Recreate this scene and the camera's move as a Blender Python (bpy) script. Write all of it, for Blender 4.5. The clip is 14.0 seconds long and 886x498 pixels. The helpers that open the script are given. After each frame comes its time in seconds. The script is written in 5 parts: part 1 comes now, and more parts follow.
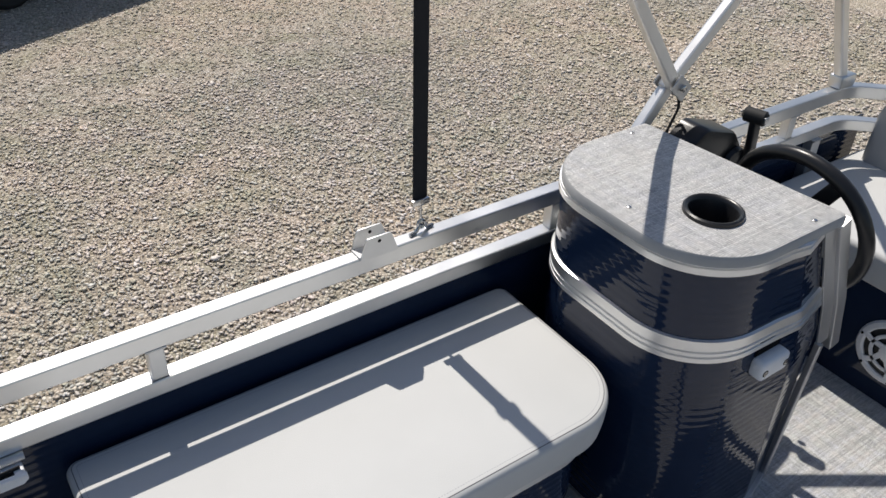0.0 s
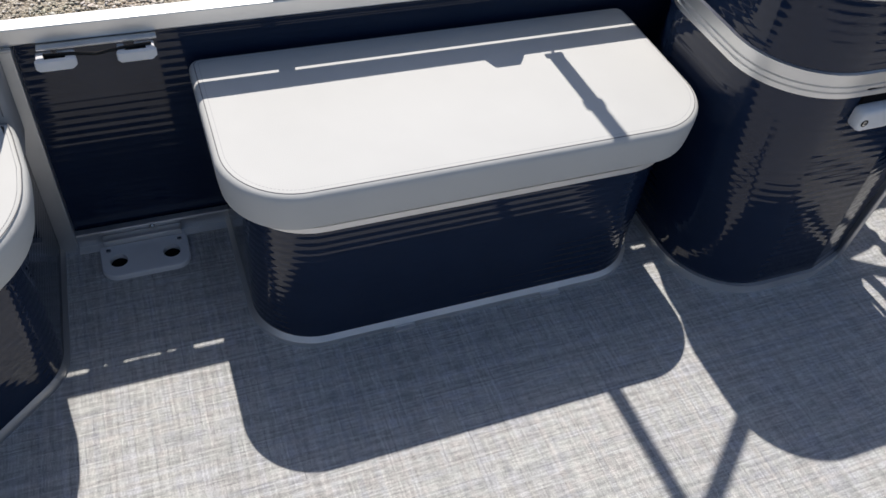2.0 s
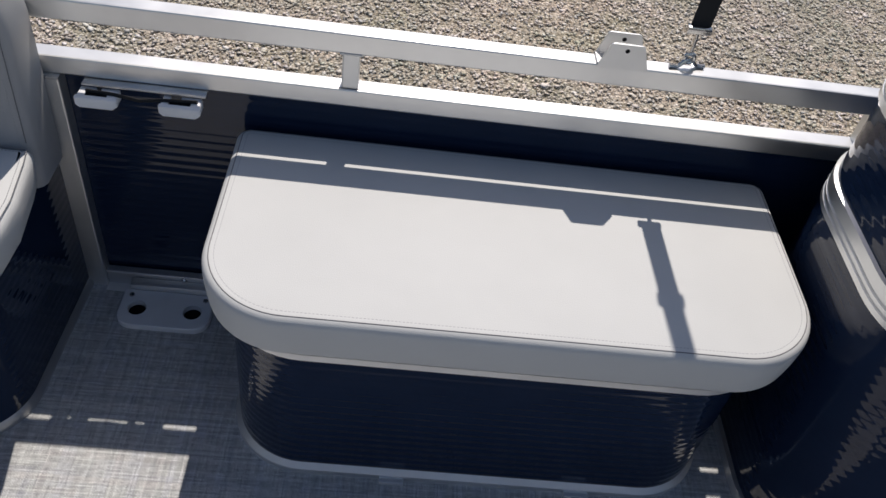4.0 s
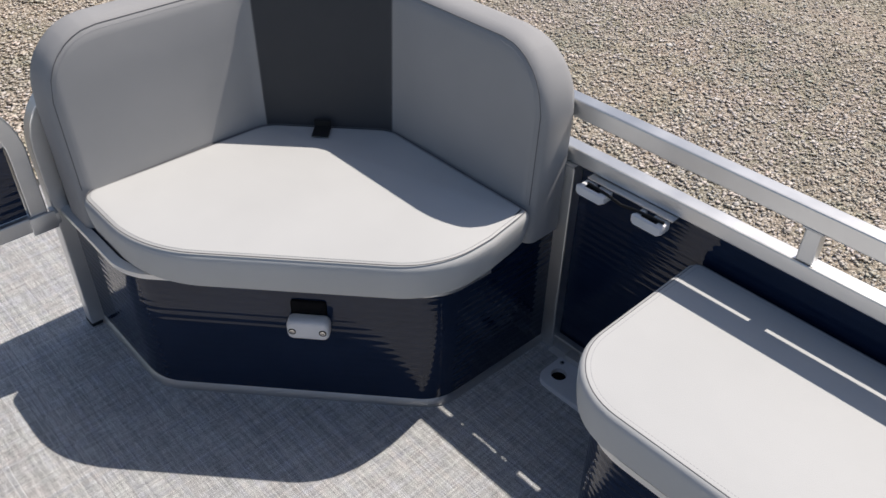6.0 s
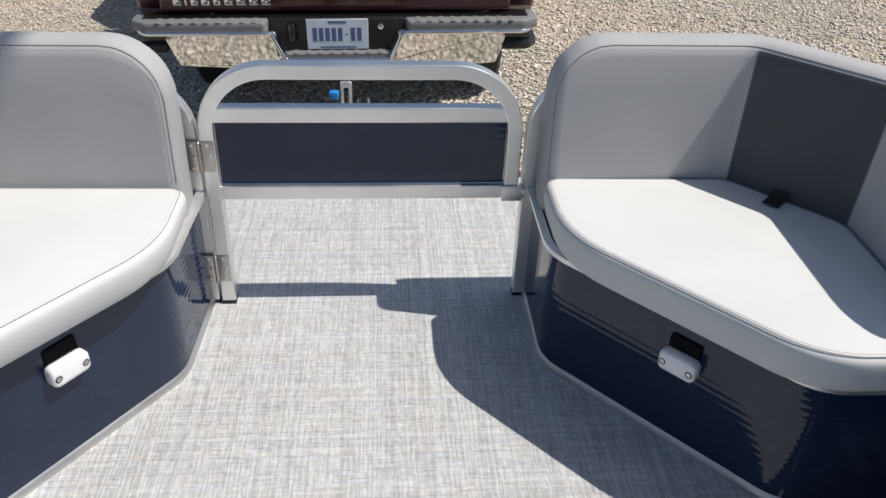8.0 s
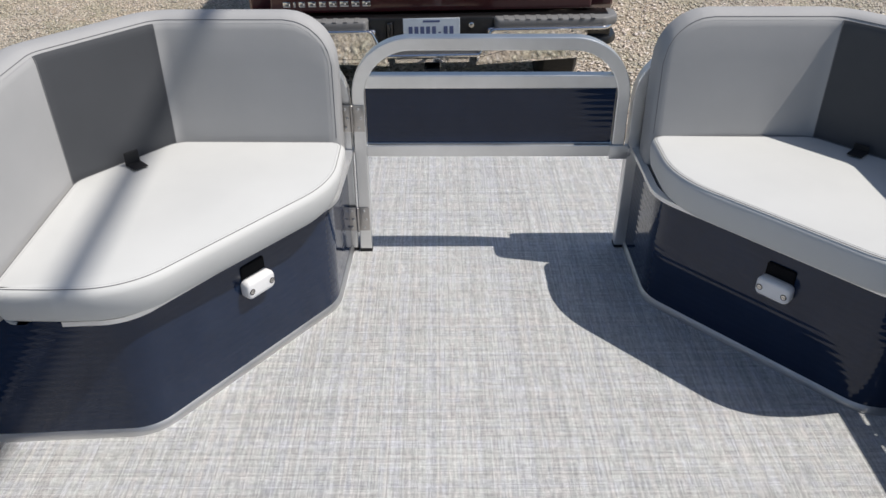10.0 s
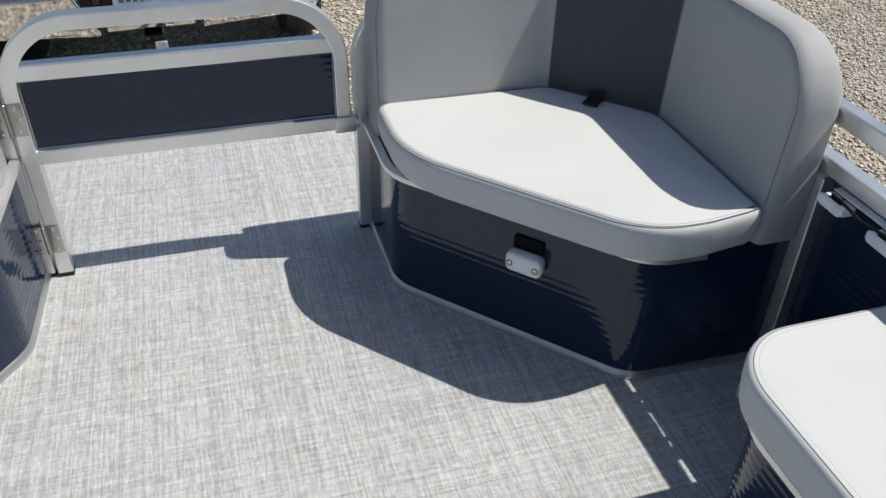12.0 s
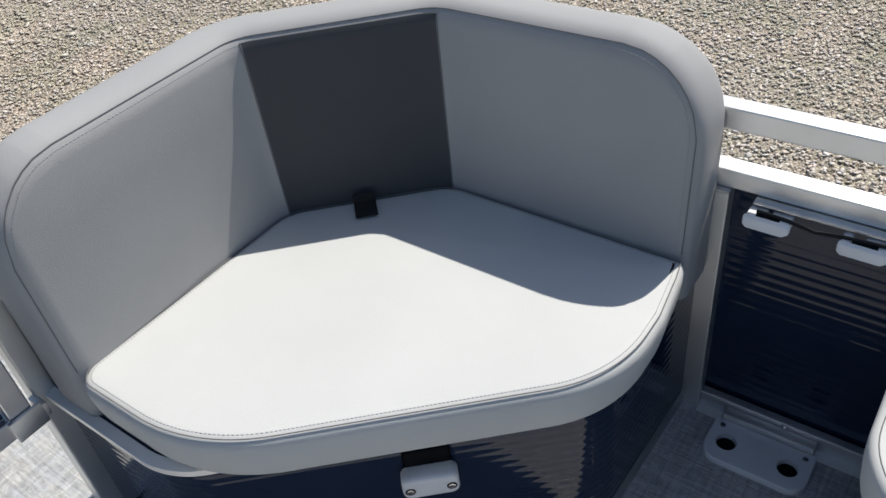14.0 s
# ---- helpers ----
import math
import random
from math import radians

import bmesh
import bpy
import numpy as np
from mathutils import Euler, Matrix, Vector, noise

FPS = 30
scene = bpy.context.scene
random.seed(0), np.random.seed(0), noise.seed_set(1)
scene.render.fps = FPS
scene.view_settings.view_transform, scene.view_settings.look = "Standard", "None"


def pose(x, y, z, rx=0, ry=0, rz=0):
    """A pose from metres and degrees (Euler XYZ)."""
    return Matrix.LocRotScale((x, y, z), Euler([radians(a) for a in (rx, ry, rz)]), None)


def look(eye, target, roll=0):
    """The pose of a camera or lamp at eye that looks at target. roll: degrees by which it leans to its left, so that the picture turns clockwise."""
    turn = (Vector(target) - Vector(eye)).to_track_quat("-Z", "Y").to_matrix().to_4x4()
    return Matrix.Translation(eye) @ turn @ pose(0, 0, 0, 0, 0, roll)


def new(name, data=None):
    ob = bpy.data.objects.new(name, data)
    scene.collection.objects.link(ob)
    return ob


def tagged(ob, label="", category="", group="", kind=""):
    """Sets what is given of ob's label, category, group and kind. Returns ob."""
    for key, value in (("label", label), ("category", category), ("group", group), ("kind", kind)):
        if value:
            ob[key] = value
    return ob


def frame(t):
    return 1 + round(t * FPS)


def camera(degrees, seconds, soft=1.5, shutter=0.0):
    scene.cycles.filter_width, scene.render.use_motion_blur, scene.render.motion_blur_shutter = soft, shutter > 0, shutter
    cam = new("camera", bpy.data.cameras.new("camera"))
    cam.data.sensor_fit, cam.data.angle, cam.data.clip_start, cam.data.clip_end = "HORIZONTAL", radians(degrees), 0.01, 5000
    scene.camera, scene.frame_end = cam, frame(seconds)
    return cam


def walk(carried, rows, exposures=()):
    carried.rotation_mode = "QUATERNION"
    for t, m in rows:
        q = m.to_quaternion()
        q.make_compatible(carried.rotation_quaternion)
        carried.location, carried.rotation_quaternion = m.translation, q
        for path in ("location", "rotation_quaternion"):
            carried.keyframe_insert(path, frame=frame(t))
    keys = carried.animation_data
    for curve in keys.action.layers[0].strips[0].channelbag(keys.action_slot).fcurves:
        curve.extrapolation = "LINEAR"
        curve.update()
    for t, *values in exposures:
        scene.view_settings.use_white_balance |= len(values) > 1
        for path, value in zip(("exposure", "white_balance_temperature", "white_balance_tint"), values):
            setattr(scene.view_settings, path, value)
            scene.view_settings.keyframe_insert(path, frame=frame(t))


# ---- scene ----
cam = camera(56.8, 14.0, soft=1.5, shutter=0.0)
PATH = [
    (0, (0.272, -1.089, 1.531), (1.242, 0.237, 0.389), 2.5),
    (0.5, (0.335, -1.183, 1.507), (0.988, 0.276, 0.305), 4.4),
    (1, (0.301, -1.23, 1.417), (0.894, 0.173, 0.121), 4.9),
    (1.5, (0.252, -1.32, 1.36), (0.841, -0.012, -0.033), 6.5),
    (2, (0.228, -1.354, 1.354), (0.822, -0.124, -0.107), 7.6),
    (2.2, (0.227, -1.364, 1.362), (0.81, -0.125, -0.095), 7.2),
    (4.5, (0.633, -1.079, 1.315), (0.481, 0.321, -0.104), 8.6),
    (5, (0.66, -1.068, 1.327), (0.1, 0.251, -0.069), 4.0),
    (5.5, (0.744, -1.117, 1.355), (-0.149, 0.091, 0.035), 1.9),
    (6, (0.844, -1.149, 1.38), (-0.295, -0.069, 0.141), 1.0),
    (6.5, (0.8, -1.132, 1.357), (-0.504, -0.178, 0.178), 1.6),
    (7, (0.782, -1.11, 1.368), (-0.692, -0.423, 0.204), 1.0),
    (7.5, (0.913, -1.116, 1.337), (-0.69, -0.75, 0.198), 1.7),
    (8, (1.05, -1.126, 1.356), (-0.614, -0.988, 0.256), 2.0),
    (8.2, (1.082, -1.144, 1.368), (-0.604, -1.082, 0.294), 2.0),
    (10.3, (1.412, -1.338, 1.361), (-0.279, -1.321, 0.294), -0.0),
    (10.5, (1.403, -1.338, 1.363), (-0.283, -1.26, 0.289), -0.2),
    (11, (1.336, -1.28, 1.333), (-0.33, -1.033, 0.254), -0.9),
    (11.5, (1.22, -1.176, 1.31), (-0.402, -0.822, 0.195), 0.4),
    (12, (1.114, -1.119, 1.305), (-0.433, -0.639, 0.133), 1.3),
    (12.5, (0.894, -1.129, 1.289), (-0.553, -0.477, 0.072), -1.8),
    (13, (0.688, -1.185, 1.29), (-0.623, -0.356, 0.027), -4.0),
    (13.5, (0.486, -1.128, 1.272), (-0.706, -0.143, 0.004), -5.7),
    (14, (0.307, -1.029, 1.272), (-0.683, 0.144, -0.009), -7.8),
]
walk(cam, [(t, look(eye, target, roll)) for t, eye, target, roll in PATH],
     exposures=[(0.0, -0.15, 6620, 11), (0.5, -0.34, 6620, 11), (1.0, -0.38, 6610, 11), (1.5, -0.32, 6600, 11), (2.0, -0.02, 6600, 12), (4.5, -0.26, 6650, 13.5),
                (5.5, -0.26, 6650, 13.5), (6.5, 0.0, 6650, 13.0), (8.0, 0.10, 6560, 11), (10.5, -0.10, 6500, 11), (11.5, -0.04, 6500, 9.5), (12.5, 0.0, 6500, 9), (14.0, 0.02, 6500, 9)])

# ---- world, sun ----
SUN_SLOPE = (-0.084, -0.602)          # where a shadow goes in x and y for each metre of height
sun_dir = Vector((SUN_SLOPE[0], SUN_SLOPE[1], -1)).normalized()
sun = new("sun", bpy.data.lights.new("sun", "SUN"))
sun.data.energy, sun.data.angle, sun.data.color = 4.15, radians(0.55), (1.0, 0.955, 0.89)
sun.matrix_world = Matrix.Translation((0, 0, 8)) @ sun_dir.to_track_quat("-Z", "Y").to_matrix().to_4x4()
world = bpy.data.worlds.new("sky")
scene.world = world
world.use_nodes = True
wn = world.node_tree
sky = wn.nodes.new("ShaderNodeTexSky")
sky.sky_type, sky.sun_disc = "NISHITA", False
sky.sun_elevation = math.asin(-sun_dir.z)
sky.sun_rotation = math.atan2(-sun_dir.x, -sun_dir.y)
wn.nodes["Background"].inputs["Strength"].default_value = 0.088
wn.links.new(sky.outputs[0], wn.nodes["Background"].inputs["Color"])



# ---- materials ----
def material(name, color=(0.5, 0.5, 0.5), rough=0.5, metal=0.0, spec=0.5, coat=0.0):
    m = bpy.data.materials.new(name)
    m.use_nodes = True
    b = m.node_tree.nodes["Principled BSDF"]
    b.inputs["Base Color"].default_value = (*color, 1)
    b.inputs["Roughness"].default_value = rough
    b.inputs["Metallic"].default_value = metal
    b.inputs["Specular IOR Level"].default_value = spec
    b.inputs["Coat Weight"].default_value = coat
    b.inputs["Coat Roughness"].default_value = 0.05
    return m


def node(m, kind, **values):
    n = m.node_tree.nodes.new(kind)
    for k, v in values.items():
        n.inputs[k].default_value = v
    return n


def link(m, a, b):
    m.node_tree.links.new(a, b)


def bsdf(m):
    return m.node_tree.nodes["Principled BSDF"]


def coords(m, scale=(1, 1, 1), rot=(0, 0, 0), kind="Object"):
    tc = node(m, "ShaderNodeTexCoord")
    mp = node(m, "ShaderNodeMapping")
    mp.inputs["Scale"].default_value = scale
    mp.inputs["Rotation"].default_value = rot
    link(m, tc.outputs[kind], mp.inputs["Vector"])
    return mp.outputs[0]


def noise_tex(m, vec, scale, detail=3.0, rough=0.55):
    n = node(m, "ShaderNodeTexNoise", Scale=scale, Detail=detail, Roughness=rough)
    link(m, vec, n.inputs["Vector"])
    return n.outputs["Fac"]


def ramp(m, fac, stops):
    r = node(m, "ShaderNodeValToRGB")
    el = r.color_ramp.elements
    while len(el) < len(stops):
        el.new(0.5)
    for e, (p, c) in zip(el, stops):
        e.position, e.color = p, (*c, 1) if len(c) == 3 else c
    link(m, fac, r.inputs[0])
    return r.outputs[0]


def mix(m, a, b, fac=0.5, mode="MIX"):
    n = m.node_tree.nodes.new("ShaderNodeMix")
    n.data_type, n.blend_type = "RGBA", mode
    n.inputs[0].default_value = 0.5
    for sock, v in ((n.inputs[0], fac), (n.inputs[6], a), (n.inputs[7], b)):
        if hasattr(v, "is_linked"):
            link(m, v, sock)
        elif isinstance(v, tuple):
            sock.default_value = (*v, 1)
        else:
            sock.default_value = v
    return n.outputs[2]


def bump(m, height, strength=0.2, dist=0.002, under=None):
    n = node(m, "ShaderNodeBump", Strength=strength, Distance=dist)
    link(m, height, n.inputs["Height"])
    if under:
        link(m, under, n.inputs["Normal"])
    link(m, n.outputs[0], bsdf(m).inputs["Normal"])
    return n.outputs[0]


def rough_from(m, fac, lo, hi):
    n = node(m, "ShaderNodeMapRange")
    n.inputs["To Min"].default_value, n.inputs["To Max"].default_value = lo, hi
    link(m, fac, n.inputs["Value"])
    link(m, n.outputs[0], bsdf(m).inputs["Roughness"])


def vinyl(name, color, dark):
    m = material(name, color, 0.62, 0, 0.22)
    v = coords(m)
    broad = noise_tex(m, v, 5.0, 3)
    link(m, ramp(m, broad, [(0.3, dark), (0.7, color)]), bsdf(m).inputs["Base Color"])
    cell = node(m, "ShaderNodeTexVoronoi", Scale=330.0)
    cell.feature = "DISTANCE_TO_EDGE"
    link(m, v, cell.inputs["Vector"])
    first = bump(m, cell.outputs["Distance"], 0.4, 0.0007)
    wrinkle = noise_tex(m, coords(m, (1, 1, 1)), 14.0, 3)
    bump(m, wrinkle, 0.12, 0.004, first)
    rough_from(m, noise_tex(m, v, 30.0), 0.56, 0.7)
    return m


VINYL = vinyl("light_grey_vinyl", (0.655, 0.66, 0.642), (0.62, 0.625, 0.608))
VINYL_BACK = vinyl("mid_grey_vinyl", (0.425, 0.423, 0.42), (0.395, 0.394, 0.392))
VINYL_DARK = vinyl("charcoal_vinyl", (0.080, 0.083, 0.090), (0.071, 0.074, 0.080))
PIPING = material("dark_piping", (0.19, 0.19, 0.195), 0.75)


def navy_paint():
    m = material("navy_enamel", (0.011, 0.019, 0.052), 0.04, 0.0, 0.42, 0.0)
    v = coords(m)
    link(m, ramp(m, noise_tex(m, v, 9.0, 4), [(0.3, (0.0095, 0.0195, 0.047)), (0.7, (0.012, 0.0235, 0.056))]), bsdf(m).inputs["Base Color"])
    rough_from(m, noise_tex(m, v, 40.0), 0.02, 0.05)
    return m


NAVY = navy_paint()


def aluminium(name, base, rough, scale=(1, 1, 1)):
    m = material(name, base, rough, 1.0)
    v = coords(m, scale)
    scratch = noise_tex(m, v, 120.0, 4, 0.7)
    cloud = noise_tex(m, coords(m), 7.0, 4)
    link(m, ramp(m, cloud, [(0.3, tuple(c * 0.86 for c in base)), (0.7, base)]), bsdf(m).inputs["Base Color"])
    rough_from(m, cloud, rough - 0.06, rough + 0.1)
    bump(m, scratch, 0.05, 0.001)
    return m


ALU = aluminium("brushed_aluminium", (0.86, 0.86, 0.85), 0.36, (0.15, 1, 1))
ALU_POST = aluminium("brushed_aluminium_post", (0.87, 0.87, 0.86), 0.46, (1, 1, 0.15))
ALU_DULL = aluminium("mill_aluminium", (0.66, 0.66, 0.66), 0.45)
ALU_TRIM = aluminium("edge_trim_aluminium", (0.90, 0.90, 0.89), 0.5)
HINGE_STEEL = aluminium("hinge_steel", (0.50, 0.48, 0.46), 0.30)
STEEL = aluminium("stainless_steel", (0.72, 0.70, 0.67), 0.22)
CHROME = material("chrome", (0.80, 0.80, 0.80), 0.06, 1.0)
bump(CHROME, noise_tex(CHROME, coords(CHROME), 9.0, 2), 0.02, 0.004)


def plastic(name, color, rough=0.4, fine=0.06):
    m = material(name, color, rough, 0, 0.45)
    v = coords(m)
    link(m, ramp(m, noise_tex(m, v, 12.0, 3), [(0.3, tuple(c * 0.9 for c in color)), (0.7, color)]), bsdf(m).inputs["Base Color"])
    bump(m, noise_tex(m, v, 600.0, 2), fine, 0.0006)
    return m


WHITE_PLASTIC = plastic("white_plastic", (0.93, 0.93, 0.93), 0.3)
BLACK_PLASTIC = plastic("black_plastic", (0.018, 0.018, 0.019), 0.30, 0.12)
RUBBER = plastic("black_rubber", (0.02, 0.02, 0.02), 0.7, 0.2)
# near-black for shade painted into holes and slots, and for the speaker screws
HOLE_BLACK = material("shade_and_screw_black", (0.010, 0.010, 0.011), 0.9, 0, 0.1)
WEBBING = plastic("black_webbing", (0.016, 0.016, 0.017), 0.8, 0.4)


def math_node(m, op, a, b=None):
    n = node(m, "ShaderNodeMath")
    n.operation = op
    for sock, v in ((n.inputs[0], a), (n.inputs[1], b)):
        if hasattr(v, "is_linked"):
            link(m, v, sock)
        elif v is not None:
            sock.default_value = v
    return n.outputs[0]


def woven(name, light, dark, threads=440.0, bundle=290.0, slub=16.0, spread=0.082, dyed=1.0):
    """Woven vinyl flooring: fine warp and weft going over and under, toned in uneven bundles with long slubs."""
    m = material(name, light, 0.62, 0, 0.3)
    tc = node(m, "ShaderNodeTexCoord")
    sep = node(m, "ShaderNodeSeparateXYZ")
    link(m, tc.outputs["Object"], sep.inputs[0])
    mid = tuple((p + q) / 2 for p, q in zip(dark, light))

    def lanes(across, along, pitch, length, shift, even):
        lane = math_node(m, "FLOOR", math_node(m, "MULTIPLY", sep.outputs[across], pitch))
        wn = node(m, "ShaderNodeTexWhiteNoise")
        wn.noise_dimensions = "1D"
        link(m, math_node(m, "ADD", lane, shift), wn.inputs["W"])
        u = math_node(m, "ADD", math_node(m, "MULTIPLY", sep.outputs[along], length), math_node(m, "MULTIPLY", wn.outputs["Value"], 60.0))
        vec = node(m, "ShaderNodeCombineXYZ")
        link(m, u, vec.inputs[0])
        link(m, math_node(m, "MULTIPLY", lane, 0.731), vec.inputs[1])
        slubs = noise_tex(m, vec.outputs[0], 1.0, 2.0, 0.6)
        return math_node(m, "ADD", math_node(m, "MULTIPLY", slubs, 1.0 - even), math_node(m, "MULTIPLY", wn.outputs["Value"], even))

    def thread(across, along, shift, spread):
        fine = lanes(across, along, threads, 46.0, shift, 0.10)
        group = lanes(across, along, bundle, slub, shift + 57.0, 0.22)
        wide = lanes(across, along, bundle * 0.41, slub * 0.45, shift + 131.0, 0.16)
        tone = math_node(m, "ADD", math_node(m, "MULTIPLY", fine, 0.40), math_node(m, "ADD", math_node(m, "MULTIPLY", group, 0.48), math_node(m, "MULTIPLY", wide, 0.12)))
        return ramp(m, tone, [(0.5 - spread, dark), (0.5, mid), (0.5 + spread, light)])

    a, b = thread("Y", "X", 0.0, spread), thread("X", "Y", 911.0, spread * 1.3)
    waves = [math_node(m, "SINE", math_node(m, "MULTIPLY", sep.outputs[k], math.pi * threads)) for k in ("X", "Y")]
    cross = math_node(m, "MULTIPLY", waves[0], waves[1])
    half = node(m, "ShaderNodeMapRange")
    half.inputs["From Min"].default_value = -0.5
    half.inputs["From Max"].default_value = 0.5
    link(m, cross, half.inputs["Value"])
    over = node(m, "ShaderNodeMapRange")
    over.inputs["To Min"].default_value, over.inputs["To Max"].default_value = 0.08, 0.88
    link(m, half.outputs[0], over.inputs["Value"])
    c = mix(m, a, b, over.outputs[0])
    broad = noise_tex(m, coords(m), 3.0, 3.0, 0.6)
    c = mix(m, c, ramp(m, broad, [(0.3, (0.955, 0.955, 0.96)), (0.7, (1.03, 1.028, 1.02))]), 1.0, "MULTIPLY")
    dye = [(p, tuple(1 + dyed * (v - 1) for v in c)) for p, c in ((0.36, (1.015, 1.0, 0.985)), (0.5, (0.992, 1.006, 0.986)), (0.64, (0.988, 0.996, 1.02)))]
    c = mix(m, c, ramp(m, lanes("Y", "X", bundle * 0.3, slub * 0.6, 411.0, 0.3), dye), 1.0, "MULTIPLY")
    c = mix(m, c, ramp(m, lanes("X", "Y", bundle * 0.3, slub * 0.6, 733.0, 0.3), dye), 1.0, "MULTIPLY")
    edge = math_node(m, "ABSOLUTE", cross)
    c = mix(m, c, ramp(m, edge, [(0.0, (0.40, 0.40, 0.41)), (0.42, (1.17, 1.17, 1.17))]), 1.0, "MULTIPLY")
    link(m, c, bsdf(m).inputs["Base Color"])
    bump(m, edge, 0.4, 0.0009)
    return m


DECK = woven("woven_deck_vinyl", (0.735, 0.733, 0.727), (0.325, 0.325, 0.33))
TOPWEAVE = woven("woven_console_vinyl", (0.72, 0.71, 0.69), (0.33, 0.33, 0.33), 250.0, 250.0, 60.0, 0.12, 0.5)
# plain vinyl for the console top's sides, their shade put into the grey
SHADED_EDGE_VINYL = plastic("shaded_edge_vinyl", (0.44, 0.44, 0.435), 0.65, 0.3)


def gravel_ground():
    m = material("gravel_bed", (0.3, 0.28, 0.24), 0.9, 0, 0.25)
    v = coords(m)
    fine = node(m, "ShaderNodeTexVoronoi", Scale=60.0)
    link(m, v, fine.inputs["Vector"])
    edge = node(m, "ShaderNodeTexVoronoi", Scale=60.0)
    edge.feature = "DISTANCE_TO_EDGE"
    link(m, v, edge.inputs["Vector"])
    sep = node(m, "ShaderNodeSeparateColor")
    link(m, fine.outputs["Color"], sep.inputs[0])
    c = ramp(m, sep.outputs[0], [(0.0, (0.40, 0.355, 0.29)), (0.3, (0.62, 0.555, 0.465)), (0.6, (0.74, 0.67, 0.57)), (0.85, (0.82, 0.76, 0.665)), (1.0, (0.92, 0.88, 0.81))])
    c = mix(m, c, ramp(m, edge.outputs["Distance"], [(0.0, (0.6, 0.58, 0.55)), (0.2, (1, 1, 1))]), 1.0, "MULTIPLY")
    c = mix(m, c, ramp(m, noise_tex(m, v, 0.9, 4), [(0.3, (0.88, 0.89, 0.86)), (0.7, (1.03, 1.01, 0.98))]), 1.0, "MULTIPLY")
    c = mix(m, c, ramp(m, noise_tex(m, v, 0.42, 3), [(0.38, (0.95, 0.96, 0.99)), (0.62, (1.04, 1.01, 0.985))]), 1.0, "MULTIPLY")
    c = mix(m, c, ramp(m, noise_tex(m, v, 2.6, 4, 0.65), [(0.36, (0.86, 0.89, 0.82)), (0.5, (0.99, 0.99, 0.98)), (0.64, (1.08, 1.04, 1.04))]), 1.0, "MULTIPLY")
    link(m, c, bsdf(m).inputs["Base Color"])
    n1 = bump(m, fine.outputs["Distance"], 0.9, -0.02)
    bump(m, noise_tex(m, v, 160.0, 3), 0.4, 0.006, n1)
    return m


GROUND = gravel_ground()


def pebble():
    m = material("gravel_stone", (0.35, 0.32, 0.28), 0.85, 0, 0.3)
    geo = node(m, "ShaderNodeNewGeometry")
    c = ramp(m, geo.outputs["Random Per Island"], [(0.0, (0.44, 0.41, 0.36)), (0.10, (0.64, 0.60, 0.54)), (0.24, (0.78, 0.68, 0.58)), (0.38, (0.73, 0.71, 0.61)), (0.54, (0.86, 0.78, 0.665)), (0.68, (0.68, 0.67, 0.65)), (0.82, (0.88, 0.80, 0.72)), (0.93, (0.90, 0.85, 0.77)), (1.0, (0.96, 0.94, 0.91))])
    v = coords(m)
    c = mix(m, c, ramp(m, noise_tex(m, v, 90.0, 3), [(0.3, (0.8, 0.79, 0.77)), (0.7, (1.12, 1.1, 1.08))]), 1.0, "MULTIPLY")
    c = mix(m, c, ramp(m, noise_tex(m, v, 1.3, 5), [(0.3, (0.86, 0.88, 0.84)), (0.5, (0.97, 0.955, 0.95)), (0.7, (1.05, 1.03, 1.0))]), 1.0, "MULTIPLY")
    c = mix(m, c, ramp(m, noise_tex(m, v, 0.42, 3), [(0.38, (0.95, 0.96, 0.99)), (0.62, (1.04, 1.01, 0.985))]), 1.0, "MULTIPLY")
    c = mix(m, c, ramp(m, noise_tex(m, v, 2.6, 4, 0.65), [(0.36, (0.86, 0.89, 0.82)), (0.5, (0.99, 0.99, 0.98)), (0.64, (1.08, 1.04, 1.04))]), 1.0, "MULTIPLY")
    link(m, c, bsdf(m).inputs["Base Color"])
    return m


STONE = pebble()


def car_paint(name, color, flake):
    m = material(name, color, 0.3, 0.25, 0.5, 1.0)
    v = coords(m)
    link(m, ramp(m, noise_tex(m, v, 3.0, 4), [(0.35, tuple(c * 0.85 for c in color)), (0.65, color)]), bsdf(m).inputs["Base Color"])
    rough_from(m, noise_tex(m, v, flake, 2), 0.25, 0.4)
    return m


MAROON = car_paint("maroon_paint", (0.075, 0.010, 0.013), 300.0)
CAR_BLACK = car_paint("black_paint", (0.01, 0.01, 0.011), 300.0)
GLASS_DARK = material("tinted_glass", (0.01, 0.011, 0.012), 0.04, 0, 0.6)
PLATE_BLUE = plastic("plate_pale_blue", (0.70, 0.78, 0.86), 0.35)
PLATE_INK = material("plate_ink", (0.10, 0.13, 0.27), 0.5)
STEP_GREY = plastic("grey_step_plastic", (0.20, 0.20, 0.20), 0.5, 0.15)
TAIL_RED = material("tail_lamp_red", (0.25, 0.01, 0.012), 0.12)
BLUE_PLASTIC = plastic("blue_plastic", (0.02, 0.23, 0.62), 0.4)
GALV = aluminium("galvanised_steel", (0.6, 0.61, 0.62), 0.5)


# ---- mesh tools ----
def finish(bm, smooth=True, angle=38):
    bmesh.ops.recalc_face_normals(bm, faces=bm.faces[:])
    if smooth:
        for f in bm.faces:
            f.smooth = True
        lim = radians(angle)
        for e in bm.edges:
            if len(e.link_faces) == 2 and e.calc_face_angle(0) > lim:
                e.smooth = False
    return bm


